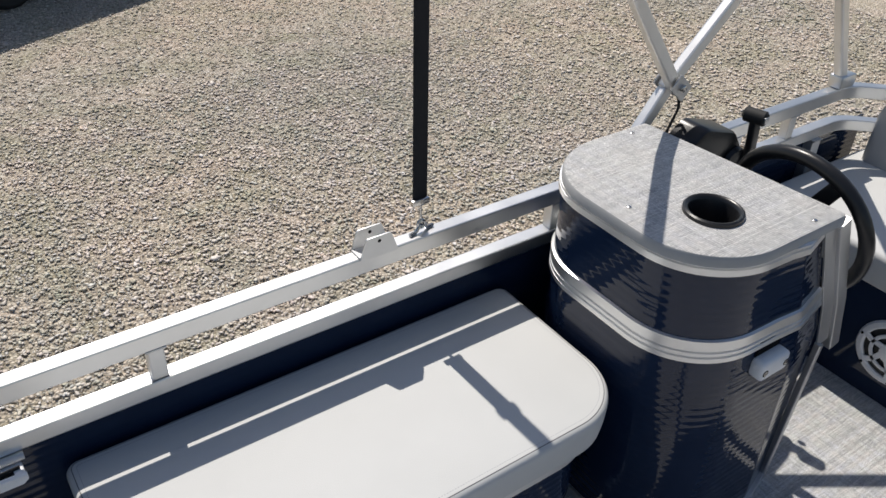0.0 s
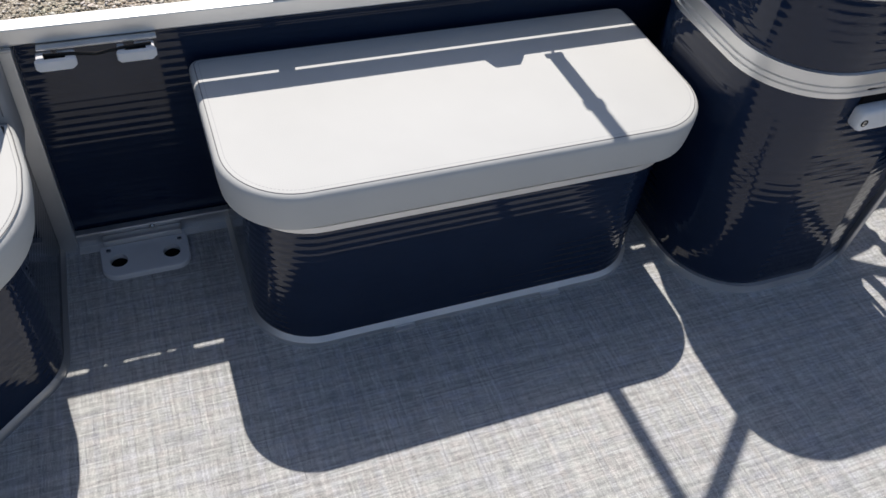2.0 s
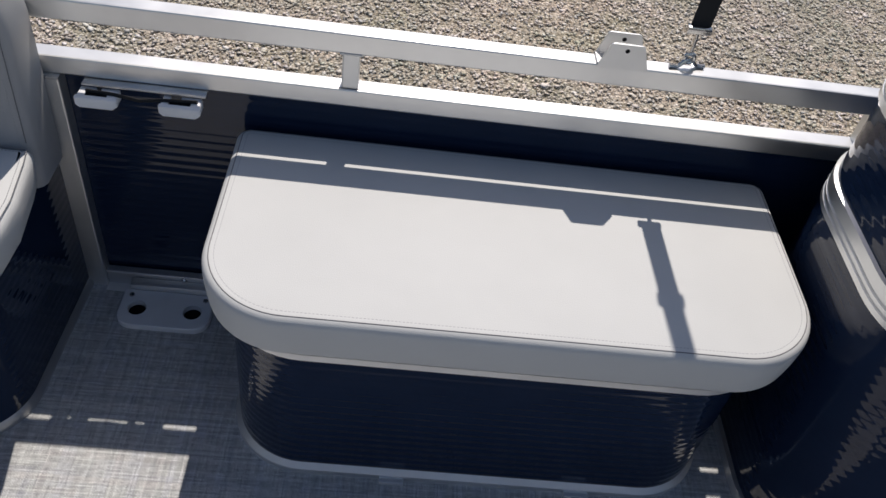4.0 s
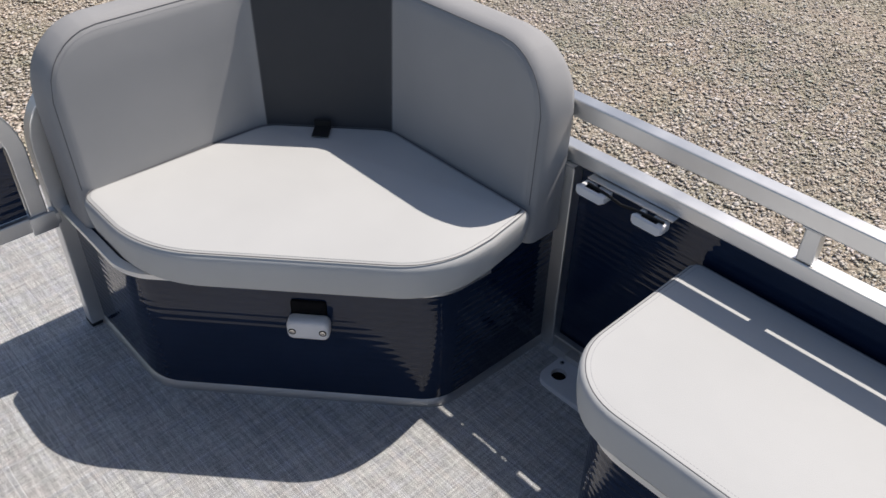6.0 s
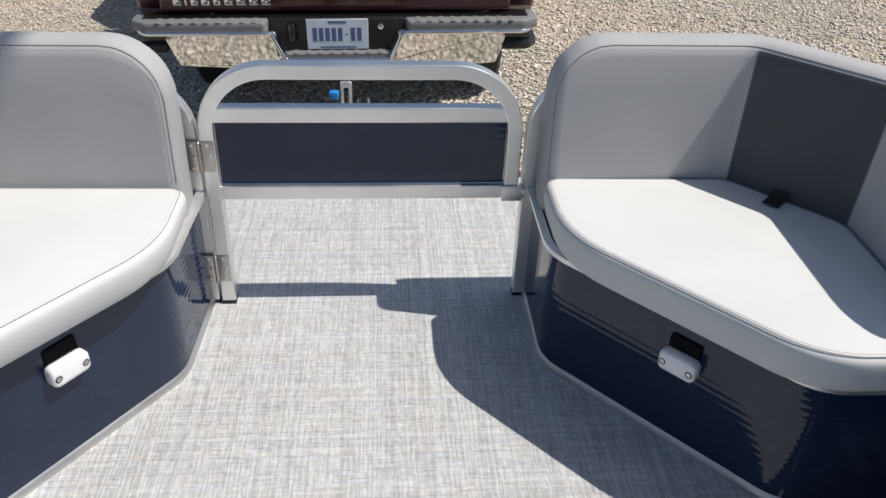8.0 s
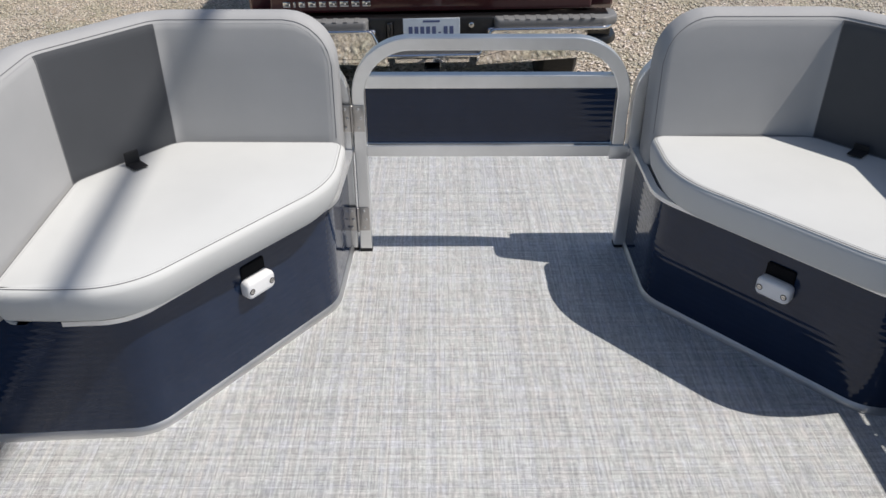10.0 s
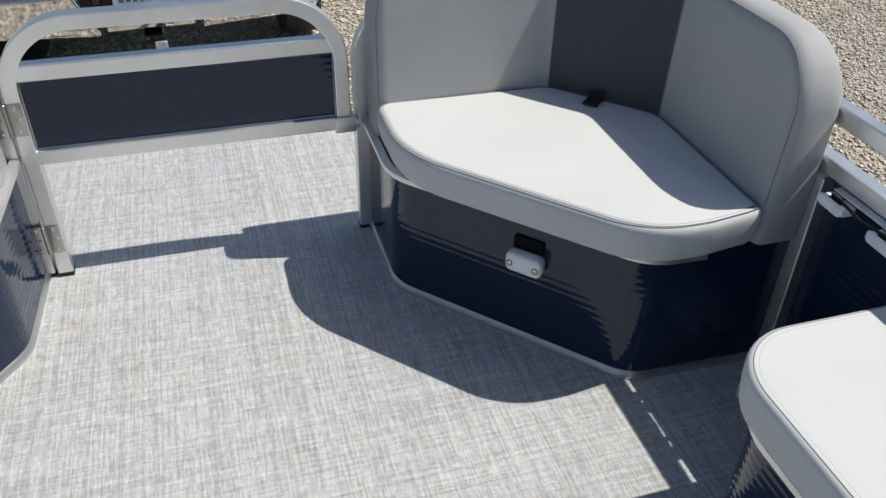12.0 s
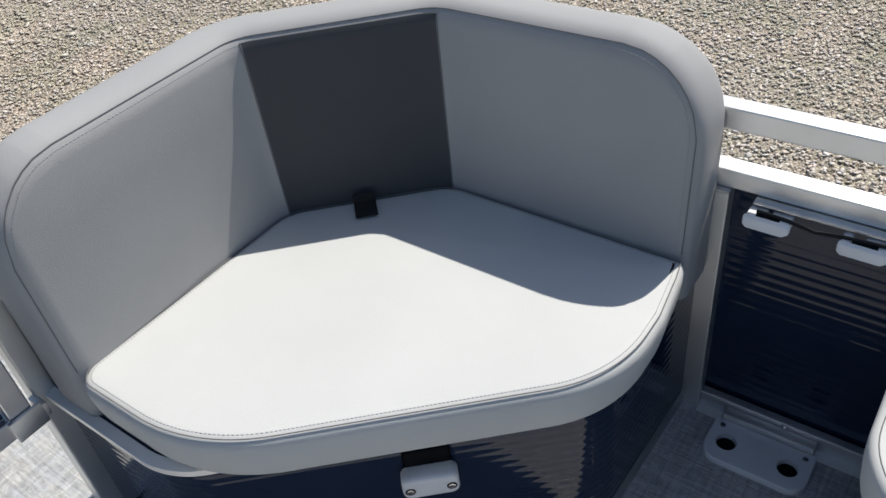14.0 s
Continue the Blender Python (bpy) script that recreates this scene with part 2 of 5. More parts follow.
def part(name, bm, mat, parent=None, label="", smooth=True, angle=38):
    finish(bm, smooth, angle)
    me = bpy.data.meshes.new(name)
    bm.to_mesh(me)
    bm.free()
    me.materials.append(mat)
    ob = new(name, me)
    if parent:
        ob.parent = parent
        ob.matrix_parent_inverse = parent.matrix_basis.inverted()
    if label:
        tagged(ob, label)
    return ob


def thing(name, at, label, category, group="", kind=""):
    ob = new(name)
    ob.location = at
    ob.empty_display_size = 0.05
    return tagged(ob, label, category, group, kind)


def box(bm, x0, x1, y0, y1, z0, z1, bevel=0.0, seg=2, m=None):
    vs = [bm.verts.new(p) for p in ((x0, y0, z0), (x1, y0, z0), (x1, y1, z0), (x0, y1, z0), (x0, y0, z1), (x1, y0, z1), (x1, y1, z1), (x0, y1, z1))]
    fs = [bm.faces.new([vs[i] for i in q]) for q in ((3, 2, 1, 0), (4, 5, 6, 7), (0, 1, 5, 4), (1, 2, 6, 5), (2, 3, 7, 6), (3, 0, 4, 7))]
    geom = set(vs)
    if bevel:
        es = list({e for f in fs for e in f.edges})
        r = bmesh.ops.bevel(bm, geom=es, offset=bevel, segments=seg, affect="EDGES", profile=0.5)
        geom = {v for f in r["faces"] for v in f.verts} | {v for v in vs if v.is_valid}
    if m is not None:
        bmesh.ops.transform(bm, matrix=m, verts=list(geom))
    return bm


def boxed(x0, x1, y0, y1, z0, z1, bevel=0.0, seg=2, m=None):
    return box(bmesh.new(), x0, x1, y0, y1, z0, z1, bevel, seg, m)


def lathe(bm, profile, n=32, m=Matrix.Identity(4)):
    """Turns (radius, height) pairs about z; open ends closed."""
    rings = []
    for r, z in profile:
        rings.append([bm.verts.new(m @ Vector((r * math.cos(2 * math.pi * k / n), r * math.sin(2 * math.pi * k / n), z))) for k in range(n)])
    for a, b in zip(rings, rings[1:]):
        for k in range(n):
            bm.faces.new((a[k], a[(k + 1) % n], b[(k + 1) % n], b[k]))
    bm.faces.new(rings[0])
    bm.faces.new(rings[-1][::-1])
    return bm


def round_poly(pts, radii, n=9, closed=True):
    """A 2D outline with its corners rounded."""
    out, k = [], len(pts)
    for i, p in enumerate(pts):
        p, r = Vector(p), radii[i] if hasattr(radii, "__len__") else radii
        if r <= 0 or (not closed and i in (0, k - 1)):
            out.append(p)
            continue
        a, b = (Vector(pts[i - 1]) - p).normalized(), (Vector(pts[(i + 1) % k]) - p).normalized()
        ang = a.angle(b)
        d = r / math.tan(ang / 2)
        mid = (a + b).normalized()
        centre = p + mid * (r / math.sin(ang / 2))
        s, e = p + a * d - centre, p + b * d - centre
        turn = s.angle_signed(e)
        for j in range(n + 1):
            th = -turn * j / n
            out.append(centre + Vector((s.x * math.cos(th) - s.y * math.sin(th), s.x * math.sin(th) + s.y * math.cos(th))))
    return out


def offset_poly(pts, d, closed=True):
    """Moves an outline to the right of its way by d (inwards, if it runs clockwise)."""
    out, k = [], len(pts)
    for i, p in enumerate(pts):
        a = pts[i - 1] if (closed or i > 0) else None
        b = pts[(i + 1) % k] if (closed or i < k - 1) else None
        ds = [(q - r).normalized() for q, r in ((p, a), (b, p)) if q is not None and r is not None and (q - r).length > 1e-9]
        ns = [Vector((v.y, -v.x)) for v in ds]
        nn = sum(ns, Vector((0, 0))).normalized()
        out.append(p + nn * (d / max(0.35, nn.dot(ns[0]))))
    return out


def area(pts):
    return sum(a.x * b.y - a.y * b.x for a, b in zip(pts, pts[1:] + pts[:1])) / 2


def clockwise(pts):
    return pts if area(pts) < 0 else pts[::-1]


def rings_mesh(bm, rings, close_ends=True):
    vs = [[bm.verts.new(p) for p in r] for r in rings]
    for a, b in zip(vs, vs[1:]):
        k = len(a)
        for i in range(k):
            bm.faces.new((a[i], a[(i + 1) % k], b[(i + 1) % k], b[i]))
    if close_ends:
        bm.faces.new(vs[0])
        bm.faces.new(vs[-1][::-1])
    return bm


def slab(pts, profile):
    """Loft of an outline through (inset, z) steps."""
    pts = clockwise(pts)
    return rings_mesh(bmesh.new(), [[(q.x, q.y, z) for q in offset_poly(pts, d)] for d, z in profile])


def arc_profile(z0, z1, r0, r1, n=5, tucked=0.008):
    """A cushion's side in (inset, z): rounded below by r0 and above by r1."""
    tuck = lambda z: tucked * max(0.0, 1 - (z - z0) / (0.75 * (z1 - z0))) ** 1.7
    prof = [(r0 * 2.5 + tucked, z0)]
    prof += [(r0 - r0 * math.sin(a) + tuck(z0 + r0 - r0 * math.cos(a)), z0 + r0 - r0 * math.cos(a)) for a in [math.pi / 2 * j / n for j in range(n + 1)]]
    prof += [(tuck(z), z) for z in [z0 + r0 + (z1 - r1 - z0 - r0) * j / 6 for j in range(1, 6)]]
    prof += [(r1 - r1 * math.cos(a), z1 - r1 + r1 * math.sin(a)) for a in [math.pi / 2 * j / n for j in range(n + 1)]]
    return prof


def ribbed(path, z0, z1, pitch=0.0178, amp=0.00011, thick=0.004, closed=False):
    """A skin of fine level corrugations along an outline; its outside is to the left of the way."""
    steps = 8
    rows = max(2, int((z1 - z0) / pitch * steps))
    bm = bmesh.new()
    right = [(q - p) for p, q in zip(path, offset_poly(path, 1.0, closed))]
    grid = []
    for j in range(rows + 1):
        z = z0 + (z1 - z0) * j / rows
        w = -amp * math.cos(2 * math.pi * (z - z0) / pitch)
        grid.append([bm.verts.new((p.x - r.x * w, p.y - r.y * w, z)) for p, r in zip(path, right)])
    k = len(path)
    span = range(k if closed else k - 1)
    for a, b in zip(grid, grid[1:]):
        for i in span:
            bm.faces.new((a[i], a[(i + 1) % k], b[(i + 1) % k], b[i]))
    back = [[bm.verts.new((p.x + r.x * thick, p.y + r.y * thick, z)) for p, r in zip(path, right)] for z in (z0, z1)]
    for i in span:
        n = (i + 1) % k
        bm.faces.new((back[0][i], back[1][i], back[1][n], back[0][n]))
        bm.faces.new((grid[0][i], back[0][i], back[0][n], grid[0][n]))
        bm.faces.new((grid[-1][i], grid[-1][n], back[1][n], back[1][i]))
    if not closed:
        for i in (0, k - 1):
            bm.faces.new([g[i] for g in grid] + [back[1][i], back[0][i]])
    return bm


def dense(path, step=0.05):
    """The same way with extra points on its long stretches."""
    out = [path[0]]
    for a, b in zip(path, path[1:]):
        k = max(1, int((b - a).length / step))
        out += [a.lerp(b, j / k) for j in range(1, k + 1)]
    return out


def sweep(bm, pts, section, up=Vector((0, 0, 1)), closed=False):
    """Carries a 2D section (side, up) along a 3D way."""
    pts = [Vector(p) for p in pts]
    k, rings = len(pts), []
    prev = None
    for i, p in enumerate(pts):
        a = pts[i - 1] if (closed or i) else p
        b = pts[(i + 1) % k] if (closed or i < k - 1) else p
        t = (b - a).normalized()
        if prev is None:
            side = t.cross(up)
            if side.length < 1e-4:
                side = t.cross(Vector((0, 1, 0)))
        else:
            side = prev - t * prev.dot(t)
        side.normalize()
        prev = side
        top = side.cross(t)
        stretch = 1.0
        if (closed or 0 < i < k - 1):
            c = max(0.5, ((p - a).normalized() + (b - p).normalized()).length / 2)
            stretch = 1 / c
        rings.append([p + side * s * stretch + top * u for s, u in section])
    vs = [[bm.verts.new(q) for q in r] for r in rings]
    pairs = list(zip(vs, vs[1:])) + ([(vs[-1], vs[0])] if closed else [])
    n = len(section)
    for a, b in pairs:
        for i in range(n):
            bm.faces.new((a[i], a[(i + 1) % n], b[(i + 1) % n], b[i]))
    if not closed:
        bm.faces.new(vs[0])
        bm.faces.new(vs[-1][::-1])
    return bm


def square_section(w, h=None, r=0.003, n=3):
    h = h or w
    return [(q.x, q.y) for q in round_poly([(-w / 2, -h / 2), (w / 2, -h / 2), (w / 2, h / 2), (-w / 2, h / 2)], r, n)]


def round_section(r, n=10):
    return [(r * math.cos(2 * math.pi * k / n), r * math.sin(2 * math.pi * k / n)) for k in range(n)]


def tube(pts, r, n=10, closed=False):
    return sweep(bmesh.new(), pts, round_section(r, n), closed=closed)


def bar(pts, w, h=None, up=Vector((0, 0, 1)), r=0.003):
    section = square_section(w, h, r, 2)
    bm = sweep(bmesh.new(), pts, section, up)
    bm.verts.index_update()
    bm.normal_update()
    k = len(section)
    for e in bm.edges:
        a, b = e.verts[0].index, e.verts[1].index
        if a // k != b // k and len(e.link_faces) == 2 and e.calc_face_angle(0) > radians(10):
            e.smooth = False
    return bm


def bend(pts, radii, n=8):
    """A 3D way with rounded corners."""
    out = []
    for i, p in enumerate(pts):
        p = Vector(p)
        r = radii[i] if hasattr(radii, "__len__") else radii
        if i in (0, len(pts) - 1) or r <= 0:
            out.append(p)
            continue
        a, b = (Vector(pts[i - 1]) - p).normalized(), (Vector(pts[i + 1]) - p).normalized()
        ang = a.angle(b)
        d, mid = r / math.tan(ang / 2), (a + b).normalized()
        c = p + mid * (r / math.sin(ang / 2))
        s, e = (p + a * d - c), (p + b * d - c)
        turn = s.angle(e)
        for j in range(n + 1):
            w = j / n
            out.append(c + (s * math.sin((1 - w) * turn) + e * math.sin(w * turn)) / math.sin(turn))
    return out


# ---- the boat: deck and fences ----
YC = -1.165                   # the boat's middle line
YP = 2 * YC                   # the port fence
TUBE = 0.036
X_STERN = 2.72

deck = part("floor", boxed(-1.45, X_STERN, YP - 0.06, 0.06, -0.05, 0.0), DECK, None, smooth=False)
tagged(deck, "light grey woven vinyl deck floor of a pontoon boat", "deck floor", kind="structure")
bm = bmesh.new()
sweep(bm, [(-1.47, YP - 0.075, -0.03), (-1.47, 0.075, -0.03), (X_STERN, 0.075, -0.03), (X_STERN, YP - 0.075, -0.03)], square_section(0.03, 0.09, 0.006), closed=True)
tagged(part("trim_deck_edge", bm, ALU_DULL, None), "aluminium edge extrusion round the deck", "trim", kind="structure")


def fence_side(name, y, sgn, label):
    """A side fence; sgn +1: the outside lies towards +y."""
    root = thing(name, (0.6, y, 0), label, "fence", kind="structure")
    yo = y + sgn * 0.0155
    # rails run from the bow corner to the stern corner
    for z, h, w, nm in ((0.5205, 0.033, 0.034, "lower_rail"), (0.6205, 0.037, 0.031, "upper_rail")):
        yr = y + sgn * (0.031 - w / 2)
        pts = bend([(-0.790, y - sgn * 0.15, z), (-0.790, yr, z), (X_STERN - 0.25, yr, z), (X_STERN - 0.08, yr - sgn * 0.16, z), (X_STERN - 0.08, y - sgn * 0.5, z)], [0, 0.12, 0.12, 0.12, 0])
        part(nm, bar(pts, w, h), ALU, root)
    for x in (0.489, 1.375, 1.99, 2.22):
        part("stub_post", bar([(x, yo, 0.532), (x, yo, 0.606)], 0.028, 0.027, Vector((0, 1, 0)), 0.003), ALU_POST, root)
        for z in (0.535, 0.602):
            part("weld_bead", bar([(x - 0.018, y + sgn * 0.001, z), (x + 0.018, y + sgn * 0.001, z)], 0.004, 0.004, r=0.001), ALU_DULL, root)
    for x in (0.003, 2.35):
        part("fence_post", bar([(x, y + sgn * 0.003, 0.0), (x, y + sgn * 0.003, 0.5035)], 0.037, 0.030, Vector((0, 1, 0)), 0.003), ALU_POST, root)
        part("weld_bead", bar([(x - 0.019, y - sgn * 0.0125, 0.502), (x + 0.019, y - sgn * 0.0125, 0.502)], 0.005, 0.005, r=0.001), ALU_DULL, root)
    yb = y + sgn * 0.017
    path = [Vector((x, yb)) for x in ((-0.74, X_STERN - 0.1) if sgn < 0 else (X_STERN - 0.1, -0.74))]
    part("cladding_panel", ribbed(dense(path, 0.4), 0.001, 0.506, amp=0.00020), NAVY, root, "ribbed navy enamelled aluminium panel")
    rail = part("bottom_rail", bar([(0.022, y + sgn * 0.003, 0.017), (X_STERN - 0.2, y + sgn * 0.003, 0.017)], 0.014, 0.034, r=0.002), ALU_DULL, root)
    part("rail_lip", bar([(0.022, y + sgn * 0.003, 0.0365), (X_STERN - 0.2, y + sgn * 0.003, 0.0365)], 0.016, 0.005, r=0.001), ALU_TRIM, rail)
    part("floor_flange", bar([(0.022, y - sgn * 0.013, 0.0015), (X_STERN - 0.2, y - sgn * 0.013, 0.0015)], 0.022, 0.003, r=0.0008), ALU_TRIM, root)
    for x in (0.176, 1.15, 1.95):
        part("rivet", lathe(bmesh.new(), [(0.006, 0), (0.0055, 0.003), (0.003, 0.005)], 10, pose(x, y - sgn * 0.004, 0.030, 90 * sgn)), STEEL, root)
    return root


fence_side("wall_starboard", 0.0, 1, "aluminium rail fence with ribbed navy panels on the deck")
fence_side("wall_port", YP, -1, "aluminium rail fence with ribbed navy panels on the deck")


def bow_fence(name, sgn, label):
    """The short front fence beside the gate; its rails end in a bent post."""
    f = lambda y: y if sgn > 0 else 2 * YC - y
    root = thing(name, (-0.765, f(-0.4), 0), label, "fence", kind="structure")
    px, py = (-0.782, -0.7605) if sgn > 0 else (-0.770, -0.738)
    pts = bend([(px, f(py), 0.010), (px, f(py), 0.622), (px, f(-0.14), 0.622)], [0, 0.13, 0])
    part("bent_post", bar(pts, 0.036, 0.036, Vector((1, 0, 0))), ALU_POST, root)
    part("rubber_foot", boxed(px - 0.019, px + 0.019, f(py) - 0.019, f(py) + 0.019, 0.0, 0.010, 0.002), RUBBER, root)
    part("lower_rail", bar([(-0.790, f(py + 0.006), 0.5), (-0.790, f(-0.14), 0.5)], TUBE), ALU, root)
    path = [Vector((-0.795, f(py + 0.005))), Vector((-0.795, f(-0.03)))]
    if sgn > 0:
        path = path[::-1]
    part("cladding_panel", ribbed(path, 0.02, 0.485), NAVY, root, "ribbed navy enamelled aluminium panel")
    return root


bow_fence("wall_bow_starboard", 1, "aluminium bow fence with bent end post and navy panel")
bow_fence("wall_bow_port", -1, "aluminium bow fence with bent end post and navy panel")

# stern fence, behind the camera
root = thing("wall_stern", (X_STERN - 0.08, YC, 0), "aluminium rail fence with navy panel across the stern", "fence", kind="structure")
for z, nm in ((0.51, "lower_rail"), (0.615, "upper_rail")):
    part(nm, bar([(X_STERN - 0.08, -0.5, z), (X_STERN - 0.08, YP + 0.5, z)], TUBE), ALU, root)
part("cladding_panel", ribbed([Vector((X_STERN - 0.09, YP + 0.02)), Vector((X_STERN - 0.09, -0.02))], 0.02, 0.492), NAVY, root, "ribbed navy enamelled aluminium panel")

# ---- bow gate ----
GX = -0.763
gate = thing("bow_gate", (GX, -1.16, 0), "closed aluminium bow gate with arched top rail and navy panel", "gate")
y0, y1 = -0.811, -1.549
pts = bend([(GX, y0, 0.322), (GX, y0, 0.655), (GX, y1, 0.655), (GX, y1, 0.012)], [0, 0.15, 0.15, 0], 12)
part("gate_frame", bar(pts, 0.036, 0.036, Vector((1, 0, 0))), ALU, gate, "bent aluminium gate frame")
part("middle_rail", bar([(GX, y0 - 0.006, 0.548), (GX, y1 + 0.006, 0.548)], 0.033, 0.038), ALU, gate)
part("bottom_rail", bar([(GX, y0 - 0.018, 0.341), (GX, y1 + 0.018, 0.341)], TUBE, 0.036), ALU, gate)
part("cladding_panel", ribbed([Vector((GX + 0.004, y0 - 0.02)), Vector((GX + 0.004, y1 + 0.02))], 0.361, 0.529), NAVY, gate, "ribbed navy enamelled aluminium panel")
part("latch_bracket", boxed(GX + 0.0195, GX + 0.026, -0.835, -0.782, 0.318, 0.36, 0.002), ALU_POST, gate, "small aluminium latch bracket")
part("latch_tongue", boxed(GX - 0.01, GX + 0.024, -0.786, -0.774, 0.325, 0.352, 0.002), ALU_POST, gate)
part("rubber_foot", boxed(GX - 0.019, GX + 0.019, y1 - 0.019, y1 + 0.019, 0.0, 0.012, 0.002), RUBBER, gate)

for z in (0.443, 0.117):
    hinge = thing("gate_hinge", (GX + 0.02, -1.569, z), "stainless steel butt hinge on the gate post", "hinge", group="gate hinges")
    for ya, yb in ((-1.604, -1.5715), (-1.5665, -1.534)):
        leaf = part("hinge_leaf", boxed(GX + 0.0185, GX + 0.0215, ya, yb, z - 0.040, z + 0.040, 0.001), HINGE_STEEL, hinge)
        for k in (-0.028, 0, 0.028):
            part("screw", lathe(bmesh.new(), [(0.0045, 0), (0.004, 0.002), (0.002, 0.003)], 10, pose(GX + 0.0213, (ya + yb) / 2 + (0.006 if k == 0 else 0), z + k, 0, 90, 0)), ALU_DULL, leaf)
    part("hinge_pin", lathe(bmesh.new(), [(0.003, -0.042), (0.0048, -0.040), (0.0048, 0.040), (0.003, 0.042)], 12, pose(GX + 0.024, -1.569, z)), HINGE_STEEL, hinge)

# ---- corner seats ----
BASE = [(-0.775, -0.01), (-0.775, -0.746), (-0.482, -0.746), (-0.022, -0.330), (-0.013, -0.01)]
CUSH = [(-0.429, -0.110), (-0.642, -0.310), (-0.650, -0.754), (-0.397, -0.754), (0.022, -0.371), (0.022, -0.235), (0.010, -0.150), (0.002, -0.112)]


THREAD = material("grey_thread", (0.40, 0.40, 0.41), 0.8)


def stitches(outline, inset, z, parent):
    """A row of short stitches set in from a cushion's edge."""
    pts = offset_poly(clockwise(outline), inset)
    bm = bmesh.new()
    for a, b in zip(pts, pts[1:] + pts[:1]):
        if (b - a).length < 1e-5:
            continue
        d = (b - a).normalized()
        side = Vector((d.y, -d.x)) * 0.0005
        k = max(1, round((b - a).length / 0.0055))
        step = (b - a) / k
        for j in range(k):
            p = a + step * (j + 0.15)
            q = p + step * 0.62
            lo = [bm.verts.new((w.x, w.y, z)) for w in (p - side, q - side, q + side, p + side)]
            hi = [bm.verts.new((w.x, w.y, z + 0.0005)) for w in (p - side, q - side, q + side, p + side)]
            bm.faces.new(hi)
            for c in range(4):
                bm.faces.new((lo[c], lo[(c + 1) % 4], hi[(c + 1) % 4], hi[c]))
    part("stitching", bm, THREAD, parent, "fine grey stitching", smooth=False)


def stitch_line(pts, parent):
    """A row of stitches along a way."""
    bm = bmesh.new()
    left = 0.0
    for a, b in zip(pts, pts[1:]):
        d, n = (b - a).normalized(), (b - a).length
        while left < n:
            p = a + d * left
            q = p + d * 0.0036
            ends = [(w + Vector((0.0004 * math.cos(g), 0.0004 * math.cos(g + 1.0), 0.0004 * math.sin(g)))) for w in (p, q) for g in (0.0, 2.1, 4.2)]
            vs = [bm.verts.new(w) for w in ends]
            for i in range(3):
                bm.faces.new((vs[i], vs[(i + 1) % 3], vs[3 + (i + 1) % 3], vs[3 + i]))
            left += 0.0062
        left -= n
    part("stitching", bm, THREAD, parent, "fine grey stitching", smooth=False)


def latch(parent_at, m, label, group):
    """A white two-screw catch, the shade of a finger recess above it painted as a black block; local x to the right, y
    out of the face, z up.
    """
    root = thing("seat_latch", parent_at, label, "latch", group)
    part("recess", boxed(-0.036, 0.036, -0.004, 0.003, 0.012, 0.056, 0.006, 3, m), HOLE_BLACK, root, "black block painting the shade of a finger recess")
    out = round_poly([(-0.043, -0.026), (0.043, -0.026), (0.043, 0.022), (-0.043, 0.022)], 0.014, 6)
    out = [Vector((q.x, q.y - 0.006 * max(0, 1 - (q.x / 0.022) ** 2) * (q.y < 0))) for q in out]
    bm = slab(out, [(0.002, 0.0), (0, 0.003), (0, 0.022), (0.002, 0.026), (0.006, 0.028), (0.012, 0.0285)])
    bmesh.ops.transform(bm, matrix=m @ pose(0, 0, 0, 90, 0, 0) @ Matrix.Diagonal((1, 1, -1, 1)), verts=bm.verts[:])
    body = part("latch_body", bm, WHITE_PLASTIC, root)
    for x in (-0.031, 0.031):
        # black discs and bars put the shade of wells and slots on the face
        part("screw_well", lathe(bmesh.new(), [(0.0078, 0), (0.0078, 0.0009), (0.007, 0.0011)], 14, m @ pose(x, 0.0282, -0.004, -90)), HOLE_BLACK, body)
        part("screw", lathe(bmesh.new(), [(0.0055, 0), (0.0055, 0.0015), (0.003, 0.0018)], 12, m @ pose(x, 0.028, -0.004, -90)), STEEL, body)
        part("screw_slot", boxed(x - 0.0035, x + 0.0035, 0.0297, 0.0303, -0.0046, -0.0034, 0, 2, m), HOLE_BLACK, body)
    return root


RF, LEAN_BACK, R_END = 0.034, 0.045, 0.130
ZB = 0.763                    # the top of the bow backrests


def face_depth(e, z, zt=ZB, r_end=R_END):
    """How far the padded face lies behind its plan line, at a distance from the end and a height."""
    top = zt - (r_end - math.sqrt(max(0, r_end**2 - (r_end - min(e, r_end)) ** 2)))
    d0 = 0.02 * (1 - math.sqrt(max(0, 1 - (1 - min(1, e / 0.03)) ** 2)))
    h = max(0.0, top - z)
    return d0 + (RF - math.sqrt(max(0, RF**2 - (RF - h) ** 2)) if h < RF else 0.0) + LEAN_BACK * max(0.0, z - 0.43)


